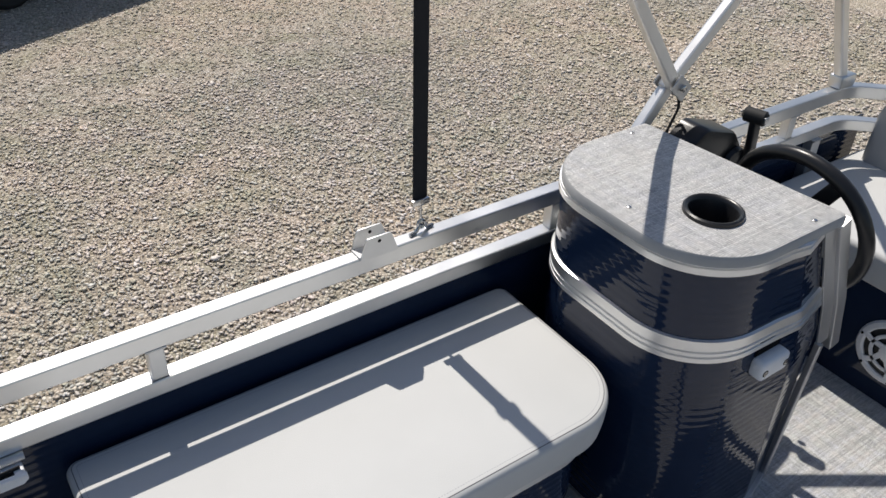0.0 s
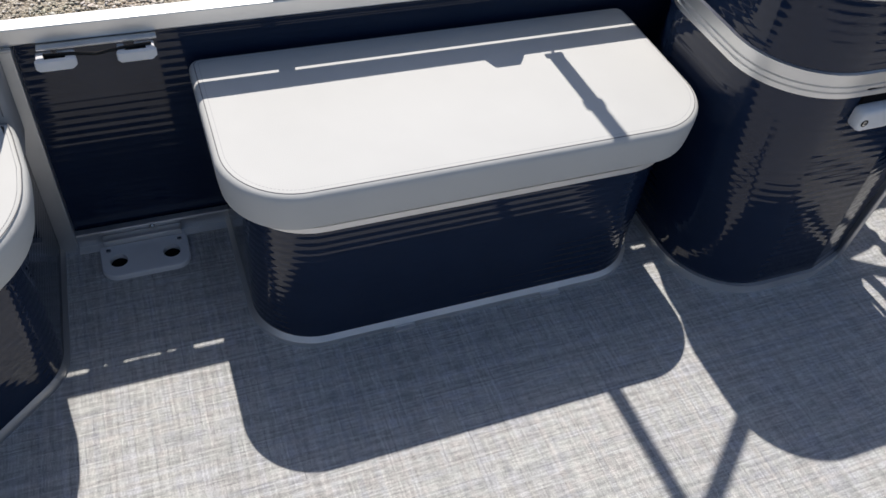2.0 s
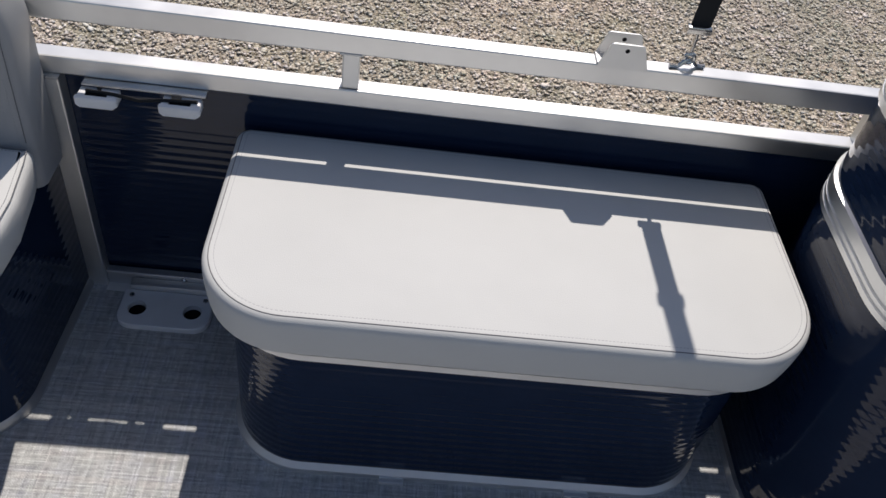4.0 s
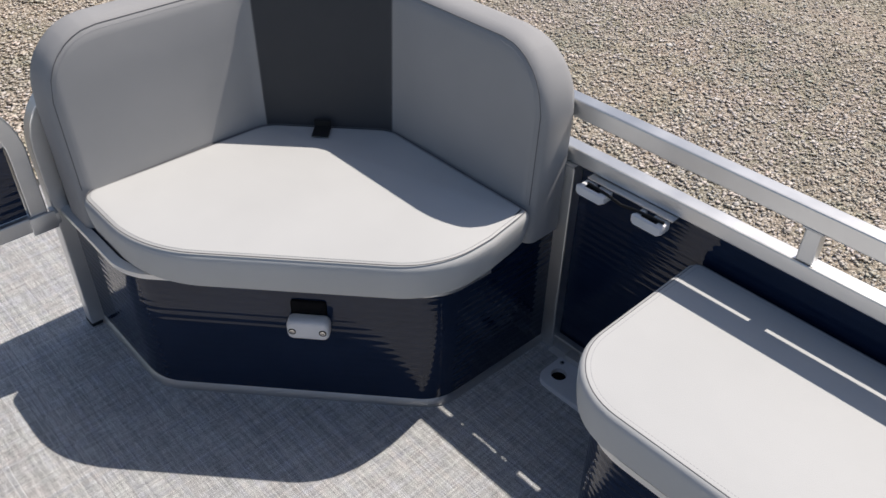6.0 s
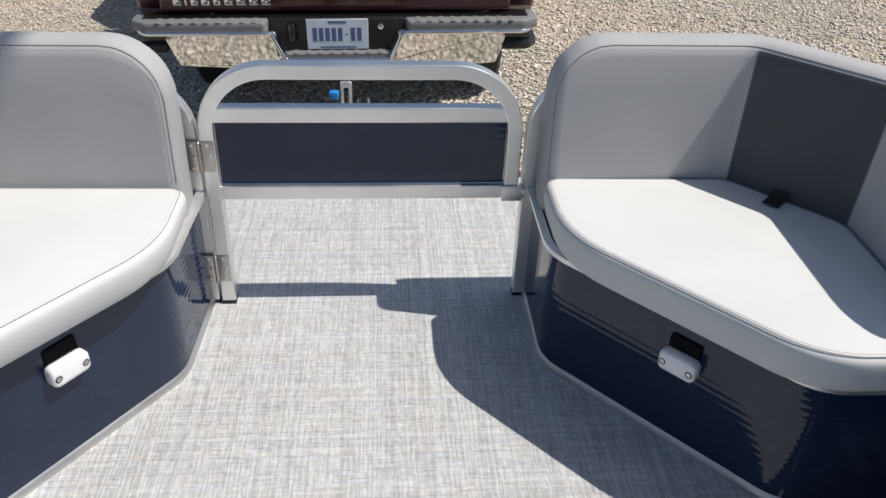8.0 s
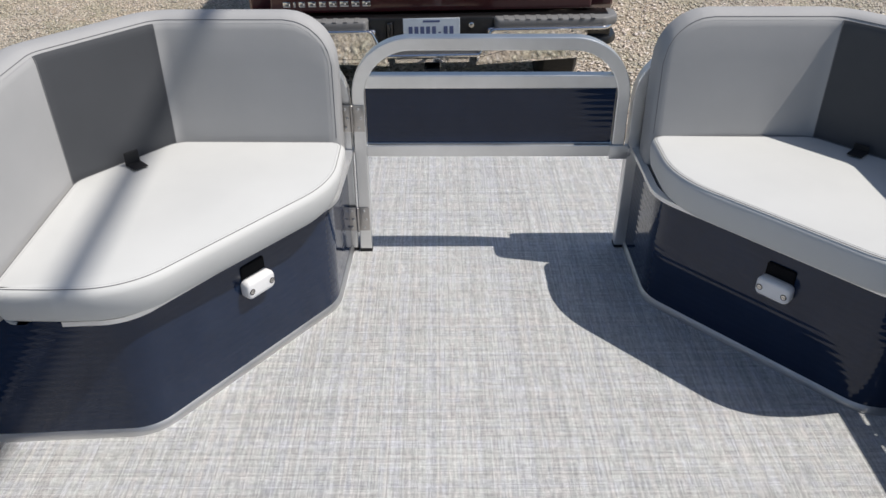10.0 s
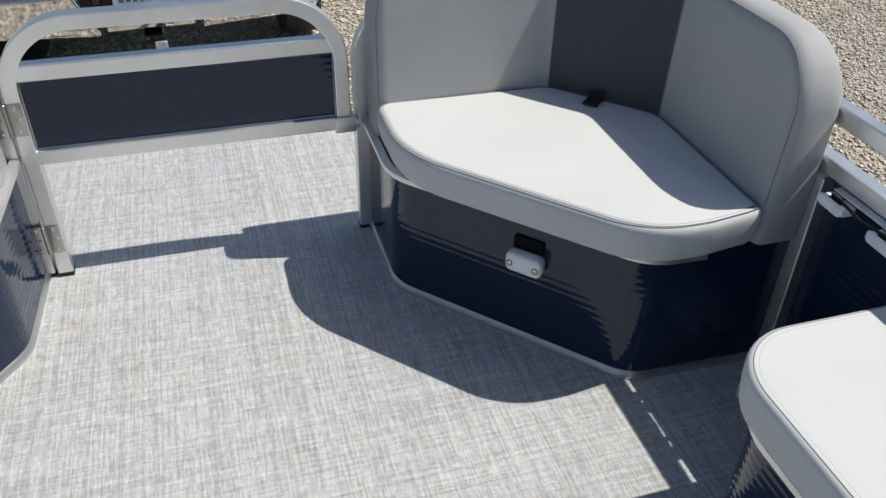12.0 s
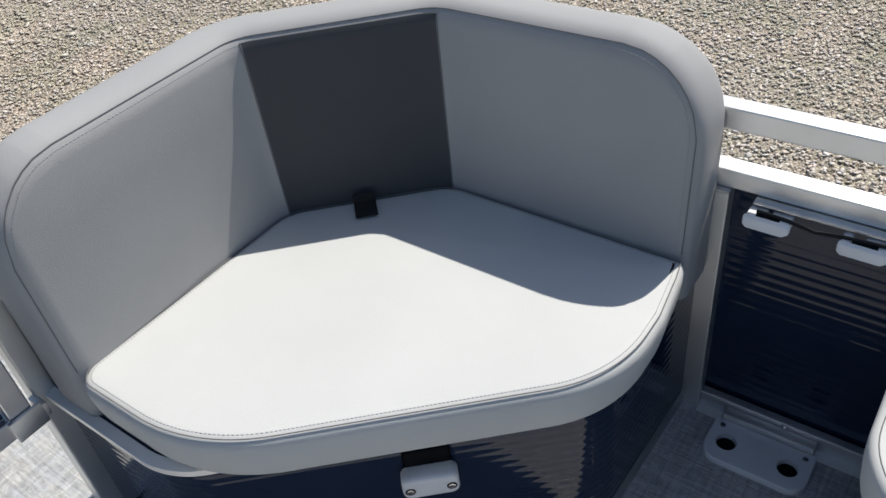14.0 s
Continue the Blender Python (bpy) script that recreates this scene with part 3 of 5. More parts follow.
def backrest_shell(path, zb, zt, T, r_end=R_END):
    """An upholstered back along a way; its outside is to the left of the way."""
    path = dense(path, 0.03)
    left = [-(q - p) for p, q in zip(path, offset_poly(path, 1.0, False))]
    s = [0.0]
    for a, b in zip(path, path[1:]):
        s.append(s[-1] + (b - a).length)
    L = s[-1]
    # finer steps at both ends
    knots = sorted({round(v, 4) for v in s} | {round(v, 4) for e in (0.0, 0.004, 0.010, 0.018, 0.028, 0.042, 0.06, 0.08, 0.10, 0.13) for v in (e, L - e)})
    bm, rings = bmesh.new(), []
    tops = []
    for u in knots:
        i = max(0, min(len(s) - 2, next((k for k in range(len(s) - 1) if s[k + 1] >= u - 1e-6), len(s) - 2)))
        w = (u - s[i]) / max(1e-9, s[i + 1] - s[i])
        p, n = path[i].lerp(path[i + 1], w), left[i].lerp(left[i + 1], w)
        e = min(u, L - u)
        top = zt - (r_end - math.sqrt(max(0, r_end**2 - (r_end - min(e, r_end)) ** 2)))
        q = 1 - math.sqrt(max(0, 1 - (1 - min(1, e / 0.03)) ** 2))
        d0, d1 = 0.02 * q, T - 0.014 * q
        rf, rb = min(RF, 0.36 * (d1 - d0)), min(0.044, 0.6 * (d1 - d0))
        lean = lambda z: LEAN_BACK * max(0.0, z - 0.43)
        prof = [(d0, zb)] + [(d0, zb + (top - rf - zb) * k / 5) for k in range(1, 6)]
        prof += [(d0 + rf - rf * math.cos(a), top - rf + rf * math.sin(a)) for a in (0.4, 0.8, 1.2, 1.571)]
        prof += [(d1 - rb + rb * math.sin(a), top - rb + rb * math.cos(a)) for a in (0, 0.4, 0.8, 1.2, 1.571)]
        prof += [(d1, zb)]
        rings.append([(p.x + n.x * (d + lean(z)), p.y + n.y * (d + lean(z)), z) for d, z in prof])
        tops.append((u, p, n, top))
    return rings_mesh(bm, rings), tops, L


BASE_PORT = [(-0.775, -0.01), (-0.775, -0.738), (-0.458, -0.722), (0.032, -0.356), (0.052, -0.01)]
CUSH_PORT = [(-0.382, -0.112), (-0.618, -0.304), (-0.612, -0.757), (-0.367, -0.756), (0.085, -0.392), (0.091, -0.240), (0.089, -0.160), (0.086, -0.113)]


def corner_seat(sgn, label, group):
    f = lambda y: y if sgn > 0 else 2 * YC - y
    v2 = lambda pts: [Vector((x, f(y))) for x, y in pts]
    root = thing("corner_seat", (-0.4, f(-0.35), 0), label, "boat seat", group)
    outline = round_poly(v2(BASE if sgn > 0 else BASE_PORT), [0, 0, 0.13, 0.11, 0], 12)
    open_path = outline[1:]
    if sgn < 0:
        open_path = open_path[::-1]
    # outside of the ribbed skin is on the left of its way
    walk_path = dense(open_path[::-1], 0.06)
    part("seat_base", ribbed(walk_path, 0.0, 0.342), NAVY, root, "ribbed navy enamelled aluminium base")
    for z0, z1, off, nm, mat in ((0.0, 0.020, 0.007, "base_trim", ALU_DULL), (0.330, 0.3445, 0.018 if sgn > 0 else 0.021, "rim_trim", ALU_TRIM)):
        inner = [p for p in walk_path if z0 == 0 or abs(p.y - f(0.0)) > 0.20]
        outer = offset_poly(inner, -off, False)
        bm = bmesh.new()
        vs = [[bm.verts.new((p.x, p.y, z)) for p in q] for q, z in ((inner, z0), (outer, z0), (outer, z1 - (0.010 if z0 == 0 else 0.003)), (inner, z1))]
        for a, b in zip(vs, vs[1:] + vs[:1]):
            for i in range(len(inner) - 1):
                bm.faces.new((a[i], a[i + 1], b[i + 1], b[i]))
        bm.faces.new([q[0] for q in vs])
        bm.faces.new([q[-1] for q in vs][::-1])
        part(nm, bm, mat, root, "aluminium edge strip")
    part("seat_board", slab(outline, [(0.006, 0.322), (0.006, 0.3440)]), ALU_DULL, root)
    cut = round_poly(v2(CUSH if sgn > 0 else CUSH_PORT), [0.08, 0.08, 0.04, 0.29, 0.21, 0.10, 0.018, 0.012], 16)
    cushion = part("seat_cushion", slab(cut, arc_profile(0.3455, 0.437, 0.012, 0.018, 5, 0.012 if sgn > 0 else 0.022)), VINYL, root, "light grey vinyl seat cushion")
    seam = [(q.x, q.y, 0.4362) for q in offset_poly(clockwise(cut), 0.007 if sgn > 0 else 0.011)]
    part("piping", tube(seam, 0.0009, 6, True), PIPING, cushion, "dark piping round the cushion")
    stitches(cut, 0.014 if sgn > 0 else 0.018, 0.4366, cushion)
    # back
    line = [(-0.640, -0.752), (-0.640, -0.312), (-0.428, -0.112), (0.002, -0.112)]
    if sgn < 0:
        line = [(-0.616, -0.740), (-0.616, -0.305), (-0.381, -0.113), (0.075, -0.113)]
    inner = round_poly(v2(line), [0, 0.05, 0.05, 0], 5, False)
    s0 = line[1][1] - line[0][1] - 0.002
    s1 = s0 + math.hypot(line[2][0] - line[1][0], line[2][1] - line[1][1]) + 0.007
    way = inner if sgn > 0 else inner[::-1]
    bm, tops, L = backrest_shell(way, 0.3450, ZB, 0.103)
    back = part("backrest", bm, VINYL_BACK, root, "grey vinyl wraparound backrest", angle=85)
    # piping near the edge of the face, and a row of stitches inside it

    def edge_line(inset):
        ends = [t for t in tops if inset <= t[0] <= L - inset]
        r, line = R_END - inset, []
        for u, p, n, _ in ends:
            e = min(u, L - u) - inset
            top = ZB - inset - (r - math.sqrt(max(0, r * r - (r - min(e, r)) ** 2)))
            d0 = face_depth(e + inset, top) - 0.0004
            line.append(Vector((p.x + n.x * d0, p.y + n.y * d0, top)))
        for u, p, n, _ in (ends[0], ends[-1]):
            d0 = face_depth(min(u, L - u), 0.44) - 0.0004
            foot_at = Vector((p.x + n.x * d0, p.y + n.y * d0, 0.44))
            line = [foot_at] + line if u < L / 2 else line + [foot_at]
        return line

    part("piping", tube(edge_line(0.010), 0.0010, 6), PIPING, back, "dark piping along the backrest edge")
    stitch_line(edge_line(0.017), back)
    # charcoal middle panel
    dark = [t for t in tops if s0 <= (t[0] if sgn > 0 else L - t[0]) <= s1]
    bm = bmesh.new()
    levels = (0.40, 0.50, 0.60, 0.70, 0.726, 0.736, 0.742, 0.747)
    cols = []
    for _, p, n, _ in dark:
        ds = [(face_depth(0.3, z) - 0.0016, z) for z in levels]
        ds += [(d + 0.006, z) for d, z in ds[::-1]]
        cols.append([bm.verts.new((p.x + n.x * d, p.y + n.y * d, z)) for d, z in ds])
    for a, b in zip(cols, cols[1:]):
        for i in range(16):
            bm.faces.new((a[i], a[(i + 1) % 16], b[(i + 1) % 16], b[i]))
    bm.faces.new(cols[0])
    bm.faces.new(cols[-1][::-1])
    part("middle_panel", bm, VINYL_DARK, back, "charcoal vinyl middle panel")
    for _, p, n, _ in (dark[0], dark[-1]):
        part("seam", tube([(p.x + n.x * (face_depth(0.3, z) - 0.001), p.y + n.y * (face_depth(0.3, z) - 0.001), z) for z in (0.41, 0.70, 0.726, 0.736, 0.742, 0.747)], 0.0014, 6), PIPING, back)
    # pull strap between cushion and back
    q = Vector((-0.522, f(-0.236))) if sgn > 0 else Vector((-0.462, f(-0.240)))
    a = 45 if sgn > 0 else 135
    bm = boxed(-0.019, 0.019, -0.035, 0.012, 0.436, 0.4385, 0.001, 1, pose(q.x, q.y, 0.0055, 0, 0, a))
    box(bm, -0.019, 0.019, 0.006, 0.012, 0.437, 0.460 if sgn > 0 else 0.474, 0.002, 1, pose(q.x, q.y, 0, 0, 0, a))
    part("pull_strap", bm, WEBBING, root, "black webbing pull strap")
    return root


corner_seat(1, "grey vinyl corner seat with charcoal middle panel on a navy base", "bow corner seats")
corner_seat(-1, "grey vinyl corner seat with charcoal middle panel on a navy base", "bow corner seats")
latch((-0.219, -0.508, 0.238), pose(-0.2173, -0.5098, 0.232, 0, 0, 222.1), "white plastic seat latch on the navy base", "latches")
latch((-0.236, 2 * YC + 0.557, 0.240), pose(-0.236, 2 * YC + 0.557, 0.240, 0, 0, -36.7), "white plastic seat latch on the navy base", "latches")

# ---- side bench ----
bench = thing("side_bench", (0.77, -0.2, 0), "light grey vinyl bench cushion on a navy base", "boat seat")
outline = round_poly([Vector(p) for p in ((0.340, 0.0), (0.340, -0.390), (1.192, -0.390), (1.192, 0.0))], [0, 0.125, 0.125, 0], 12)
way = dense(outline[::-1], 0.06)
part("bench_base", ribbed(way, 0.0, 0.345, amp=0.0002), NAVY, bench, "ribbed navy enamelled aluminium base")
for z0, z1, off, nm, mat in ((0.0, 0.022, 0.009, "base_trim", ALU_TRIM), (0.331, 0.347, 0.012, "rim_trim", ALU_TRIM)):
    outer = offset_poly(way, -off, False)
    bm = bmesh.new()
    vs = [[bm.verts.new((p.x, p.y, z)) for p in q] for q, z in ((way, z0), (outer, z0), (outer, z1 - (0.010 if z0 == 0 else 0.003)), (way, z1))]
    for a, b in zip(vs, vs[1:] + vs[:1]):
        for i in range(len(way) - 1):
            bm.faces.new((a[i], a[i + 1], b[i + 1], b[i]))
    bm.faces.new([q[0] for q in vs])
    bm.faces.new([q[-1] for q in vs][::-1])
    part(nm, bm, mat, bench, "aluminium edge strip")
cut = round_poly([Vector(p) for p in ((0.304, 0.008), (0.304, -0.413), (1.240, -0.413), (1.240, 0.008))], [0.025, 0.135, 0.135, 0.025], 14)
part("seat_board", slab(outline, [(0.006, 0.320), (0.006, 0.3468)]), ALU_DULL, bench)
cushion = part("seat_cushion", slab(cut, arc_profile(0.348, 0.432, 0.008, 0.014, 5, 0.006)), VINYL, bench, "light grey vinyl seat cushion")
part("piping", tube([(q.x, q.y, 0.4312) for q in offset_poly(clockwise(cut), 0.010)], 0.0009, 6, True), PIPING, cushion, "dark piping round the cushion")
stitches(cut, 0.018, 0.4316, cushion)
for x in (0.625, 0.957):
    part("floor_clip", boxed(x - 0.022, x + 0.022, -0.410, -0.394, 0.0, 0.007, 0.0015), ALU_TRIM, bench, "small aluminium floor clip")

# ---- helm console ----
console = thing("helm_console", (1.45, -0.25, 0), "navy helm console with woven grey top and aluminium bands", "console")
CX0, CX1, CY = 1.264, 1.700, -0.518
ZTOP = 0.755
outline = round_poly([Vector(p) for p in ((CX1, -0.02), (CX0, -0.02), (CX0, CY), (1.590, CY), (CX1, -0.488))], [0, 0.165, 0.165, 0.05, 0], 14, False)
# the skin's outside must lie left of its way
way = dense(outline, 0.06)[::-1]


def raked(ob):
    """Leans the console's front inward and its aft edge forward towards the top."""
    for v in ob.data.vertices:
        x, y, z = v.co
        aft = min(1.0, max(0.0, (x - 1.45) / 0.21)) * min(1.0, max(0.0, (z - 0.45) / 0.27))
        back = min(1.0, max(0.0, (x - 1.48) / 0.21))
        v.co = (x - 0.11 * aft + 0.085 * min(0.0, z - 0.4) * back, y * (1 - 0.098 * z * (1 - 0.45 * back)), z)
    return ob


def band(path, z0, z1, off, groove=()):
    prof = [(0.0, z0), (-off, z0), (-off, z1), (0.0, z1)] if not groove else [(0.0, z0), (-off, z0 + 0.002)] + [p for g in groove for p in ((-off, g - 0.003), (-off * 0.45, g - 0.0015), (-off * 0.45, g + 0.0015), (-off, g + 0.003))] + [(-off, z1 - 0.002), (0.0, z1)]
    bm = bmesh.new()
    vs = [[bm.verts.new((p.x, p.y, z)) for p in offset_poly(path, d, False)] for d, z in prof]
    for a, b in zip(vs, vs[1:] + vs[:1]):
        for i in range(len(path) - 1):
            bm.faces.new((a[i], a[i + 1], b[i + 1], b[i]))
    bm.faces.new([q[0] for q in vs])
    bm.faces.new([q[-1] for q in vs][::-1])
    return bm


raked(part("console_body", ribbed(way, 0.0, 0.542), NAVY, console, "ribbed navy enamelled aluminium skin"))
raked(part("upper_body", ribbed(way, 0.542, 0.729), NAVY, console, "ribbed navy enamelled aluminium skin"))
raked(part("lower_trim", band(way, 0.0, 0.022, 0.009), ALU_TRIM, console, "aluminium edge strip"))
raked(part("middle_band", band(way, 0.515, 0.568, 0.006, (0.530, 0.542)), ALU, console, "grooved aluminium band"))
raked(part("upper_band", band(way, 0.708, 0.734, 0.007, (0.726,)), ALU, console, "grooved aluminium band"))
top_out = round_poly([Vector(p) for p in ((1.584, -0.022), (1.250, -0.022), (1.250, -0.489), (1.630, -0.489))], [0.012, 0.17, 0.165, 0.012], 14)
CUP = (1.416, -0.350)
bm = bmesh.new()
outer = clockwise(top_out)
rings = [[bm.verts.new((q.x, q.y, z)) for q in offset_poly(outer, d)] for d, z in ((0.004, ZTOP - 0.025), (0, ZTOP - 0.022), (0, ZTOP - 0.006), (0.003, ZTOP - 0.0015), (0.008, ZTOP))]
k = len(outer)
for r0, r1 in zip(rings, rings[1:]):
    for i in range(k):
        bm.faces.new((r0[i], r0[(i + 1) % k], r1[(i + 1) % k], r1[i]))
holes = [[bm.verts.new((CUP[0] + 0.046 * math.cos(2 * math.pi * j / 36), CUP[1] + 0.046 * math.sin(2 * math.pi * j / 36), z)) for j in range(36)] for z in (ZTOP - 0.025, ZTOP)]
for j in range(36):
    bm.faces.new((holes[0][j], holes[0][(j + 1) % 36], holes[1][(j + 1) % 36], holes[1][j]))
for ring, hole in ((rings[0], holes[0]), (rings[-1], holes[1])):
    es = [bm.edges.get((r[i], r[(i + 1) % len(r)])) for r in (ring, hole) for i in range(len(r))]
    bmesh.ops.triangle_fill(bm, use_beauty=True, edges=es, normal=(0, 0, 1))
slab_top = part("console_top", bm, TOPWEAVE, console, "grey woven vinyl console top")
# faces not turned up take the grey with the edge's shade in it
slab_top.data.materials.append(SHADED_EDGE_VINYL)
for poly in slab_top.data.polygons:
    poly.material_index = 0 if poly.normal.z > 0.6 else 1
part("end_strip", bar([(1.730, -0.4835, 0.395), (1.699, -0.4795, 0.51), (1.604, -0.4750, 0.732)], 0.005, 0.036, Vector((1, 0, 0)), 0.001), ALU_DULL, console, "flat aluminium end strip")
part("end_post", bar([(1.774, -0.484, 0.370), (1.735, -0.480, 0.505), (1.637, -0.476, 0.729)], 0.020, 0.033, Vector((1, 0, 0)), 0.003), ALU_DULL, console, "aluminium corner post")
part("end_channel", bar([(1.672, -0.490, 0.0), (1.712, -0.488, 0.40)], 0.014, 0.016, Vector((0, 1, 0)), 0.003), ALU_DULL, console, "narrow aluminium end channel")
raked(part("dash_panel", boxed(1.655, 1.671, -0.47, -0.03, 0.02, 0.730, 0.003), BLACK_PLASTIC, console, "black dash panel"))
for x, y in ((1.296, -0.257), (1.552, -0.468), (1.518, -0.046)):
    part("screw", lathe(bmesh.new(), [(0.005, 0), (0.005, 0.0015), (0.003, 0.0025)], 10, pose(x, y, ZTOP)), STEEL, console)
cup = part("cup_holder", lathe(bmesh.new(), [(0.001, -0.086), (0.036, -0.086), (0.039, -0.083), (0.0435, 0.001), (0.0455, 0.0045), (0.0480, 0.0075), (0.0520, 0.0085), (0.0555, 0.0065), (0.0565, 0.0005), (0.0452, 0.0002), (0.041, -0.087), (0.001, -0.089)], 40, pose(*CUP, ZTOP)), BLACK_PLASTIC, console, "round black plastic cup holder")
latch((1.488, -0.51, 0.475), pose(1.488, -0.494, 0.475, 0, 0, 180), "white plastic latch on the navy console", "latches")


ZG = -0.76

# ---- helm: steering wheel and throttle ----
wheel = thing("steering_wheel", (1.70, -0.335, 0.63), "black padded steering wheel on the helm console", "steering wheel")
WM = pose(1.727, -0.346, 0.630, 0, 78, 0)
ring = [WM @ Vector((0.157 * math.cos(2 * math.pi * k / 48), 0.157 * math.sin(2 * math.pi * k / 48), 0)) for k in range(48)]
part("rim", tube(ring, 0.0155, 14, True), BLACK_PLASTIC, wheel, "padded black rim")
part("hub", lathe(bmesh.new(), [(0.03, -0.05), (0.045, -0.045), (0.048, -0.02), (0.04, -0.008), (0.02, -0.004)], 28, WM), BLACK_PLASTIC, wheel)
for a in (90, 210, 330):
    bm = bmesh.new()
    c, s_ = math.cos(radians(a)), math.sin(radians(a))
    pts = [WM @ Vector((c * r, s_ * r, z)) for r, z in ((0.03, -0.022), (0.08, -0.018), (0.12, -0.010), (0.150, 0.0))]
    sweep(bm, pts, square_section(0.034, 0.010, 0.004), WM.to_3x3() @ Vector((0, 0, 1)))
    part("spoke", bm, BLACK_PLASTIC, wheel)
part("column", lathe(bmesh.new(), [(0.03, -0.15), (0.035, -0.13), (0.028, -0.05)], 20, WM), BLACK_PLASTIC, wheel)

throttle = thing("throttle_control", (1.78, -0.04, 0.56), "black side-mount throttle lever box on the starboard fence", "throttle")
house = round_poly([Vector(p) for p in ((1.690, 0.540), (1.690, 0.690), (1.735, 0.722), (1.845, 0.688), (1.880, 0.640), (1.880, 0.540))], [0.02, 0.03, 0.03, 0.03, 0.03, 0.02], 6)
bm = bmesh.new()
rings_mesh(bm, [[(q.x, y, q.y) for q in offset_poly(clockwise(house), d)] for d, y in ((0.012, -0.082), (0.004, -0.079), (0.0, -0.070), (0.0, -0.006))])
part("control_box", bm, BLACK_PLASTIC, throttle, "rounded black plastic housing")
part("box_seam", boxed(1.700, 1.870, -0.0815, -0.0795, 0.640, 0.644, 0.0008, 1), HOLE_BLACK, throttle)
part("pivot", lathe(bmesh.new(), [(0.038, 0), (0.04, 0.006), (0.036, 0.016), (0.02, 0.02)], 24, pose(1.850, -0.080, 0.610, 90, 0, 0)), BLACK_PLASTIC, throttle)
part("lever", sweep(bmesh.new(), [(1.862, -0.100, 0.600), (1.880, -0.102, 0.650), (1.884, -0.094, 0.716)], square_section(0.027, 0.018, 0.005), Vector((0, 1, 0))), BLACK_PLASTIC, throttle)
part("grip", lathe(bmesh.new(), [(0.012, -0.028), (0.018, -0.023), (0.018, 0.023), (0.012, 0.028)], 20, pose(1.883, -0.092, 0.724, 90, 0, 15)), RUBBER, throttle, "black rubber T-grip")
part("trim_button", boxed(1.876, 1.892, -0.124, -0.118, 0.716, 0.732, 0.002), ALU_DULL, throttle)
part("neutral_knob", lathe(bmesh.new(), [(0.006, 0), (0.008, 0.010), (0.005, 0.016)], 12, pose(1.905, -0.080, 0.652, 90, 0, 0)), BLACK_PLASTIC, throttle)

# ---- stern seat with loudspeaker ----
stern = thing("stern_seat", (2.35, -0.6, 0), "light grey vinyl stern seat on a navy base", "boat seat")
way = [Vector((2.15, -0.02)), Vector((2.15, -1.0)), Vector((2.62, -1.0))]
way = round_poly(way, [0, 0.12, 0], 10, False)
part("seat_base", ribbed(dense(way, 0.08), 0.0, 0.318, thick=0.004), NAVY, stern, "ribbed navy enamelled aluminium base")
part("base_trim", band(dense(way, 0.08), 0.0, 0.024, 0.005), ALU_DULL, stern, "aluminium edge strip")
cut = round_poly([Vector(p) for p in ((2.11, -0.02), (2.11, -1.03), (2.62, -1.03), (2.62, -0.02))], [0.03, 0.12, 0.03, 0.03], 10)
part("seat_cushion", slab(cut, arc_profile(0.321, 0.418, 0.012, 0.016)), VINYL, stern, "light grey vinyl seat cushion")
bm, _, _ = backrest_shell([Vector((2.52, -0.97)), Vector((2.52, -0.06))][::-1], 0.37, 0.68, 0.09, 0.14)
part("backrest", bm, VINYL_BACK, stern, "grey vinyl backrest")

speaker = thing("loudspeaker", (2.142, -0.485, 0.14), "round white marine loudspeaker on the navy seat base", "loudspeaker")
SM = pose(2.146, -0.485, 0.158, 0, -90, 0)
bm = bmesh.new()
prof = [(0.072, 0.0), (0.092, 0.0), (0.093, 0.004), (0.088, 0.010), (0.076, 0.012), (0.071, 0.008)]
vs = [[bm.verts.new(SM @ Vector((r * math.cos(2 * math.pi * k / 40), r * math.sin(2 * math.pi * k / 40), z))) for k in range(40)] for r, z in prof]
for r0, r1 in zip(vs, vs[1:] + vs[:1]):
    for k in range(40):
        bm.faces.new((r0[k], r0[(k + 1) % 40], r1[(k + 1) % 40], r1[k]))
part("rim", bm, WHITE_PLASTIC, speaker, "white plastic rim")
part("cone", lathe(bmesh.new(), [(0.074, 0.003), (0.05, 0.001), (0.02, 0.0015), (0.016, 0.004)], 36, SM), BLACK_PLASTIC, speaker, "dark cone")
for k in range(6):
    a = math.pi / 3 * k
    pts = [SM @ Vector((r * math.cos(a + tw), r * math.sin(a + tw), 0.009)) for r, tw in ((0.022, 0.0), (0.04, 0.22), (0.058, 0.28), (0.078, 0.2))]
    part("grille_spoke", sweep(bmesh.new(), pts, square_section(0.015, 0.004, 0.001), Vector((1, 0, 0))), WHITE_PLASTIC, speaker)
part("hub", lathe(bmesh.new(), [(0.028, 0.006), (0.028, 0.011), (0.02, 0.013)], 24, SM), WHITE_PLASTIC, speaker)
ringp = [SM @ Vector((0.05 * math.cos(2 * math.pi * k / 32), 0.05 * math.sin(2 * math.pi * k / 32), 0.009)) for k in range(32)]
part("grille_ring", sweep(bmesh.new(), ringp, square_section(0.010, 0.004, 0.001), Vector((1, 0, 0)), True), WHITE_PLASTIC, speaker)
for k in range(6):
    a = math.pi / 3 * k + 0.3
    part("screw", lathe(bmesh.new(), [(0.004, 0.0095), (0.004, 0.0125), (0.002, 0.013)], 10, SM @ pose(0.0835 * math.cos(a), 0.0835 * math.sin(a), 0)), HOLE_BLACK, speaker)

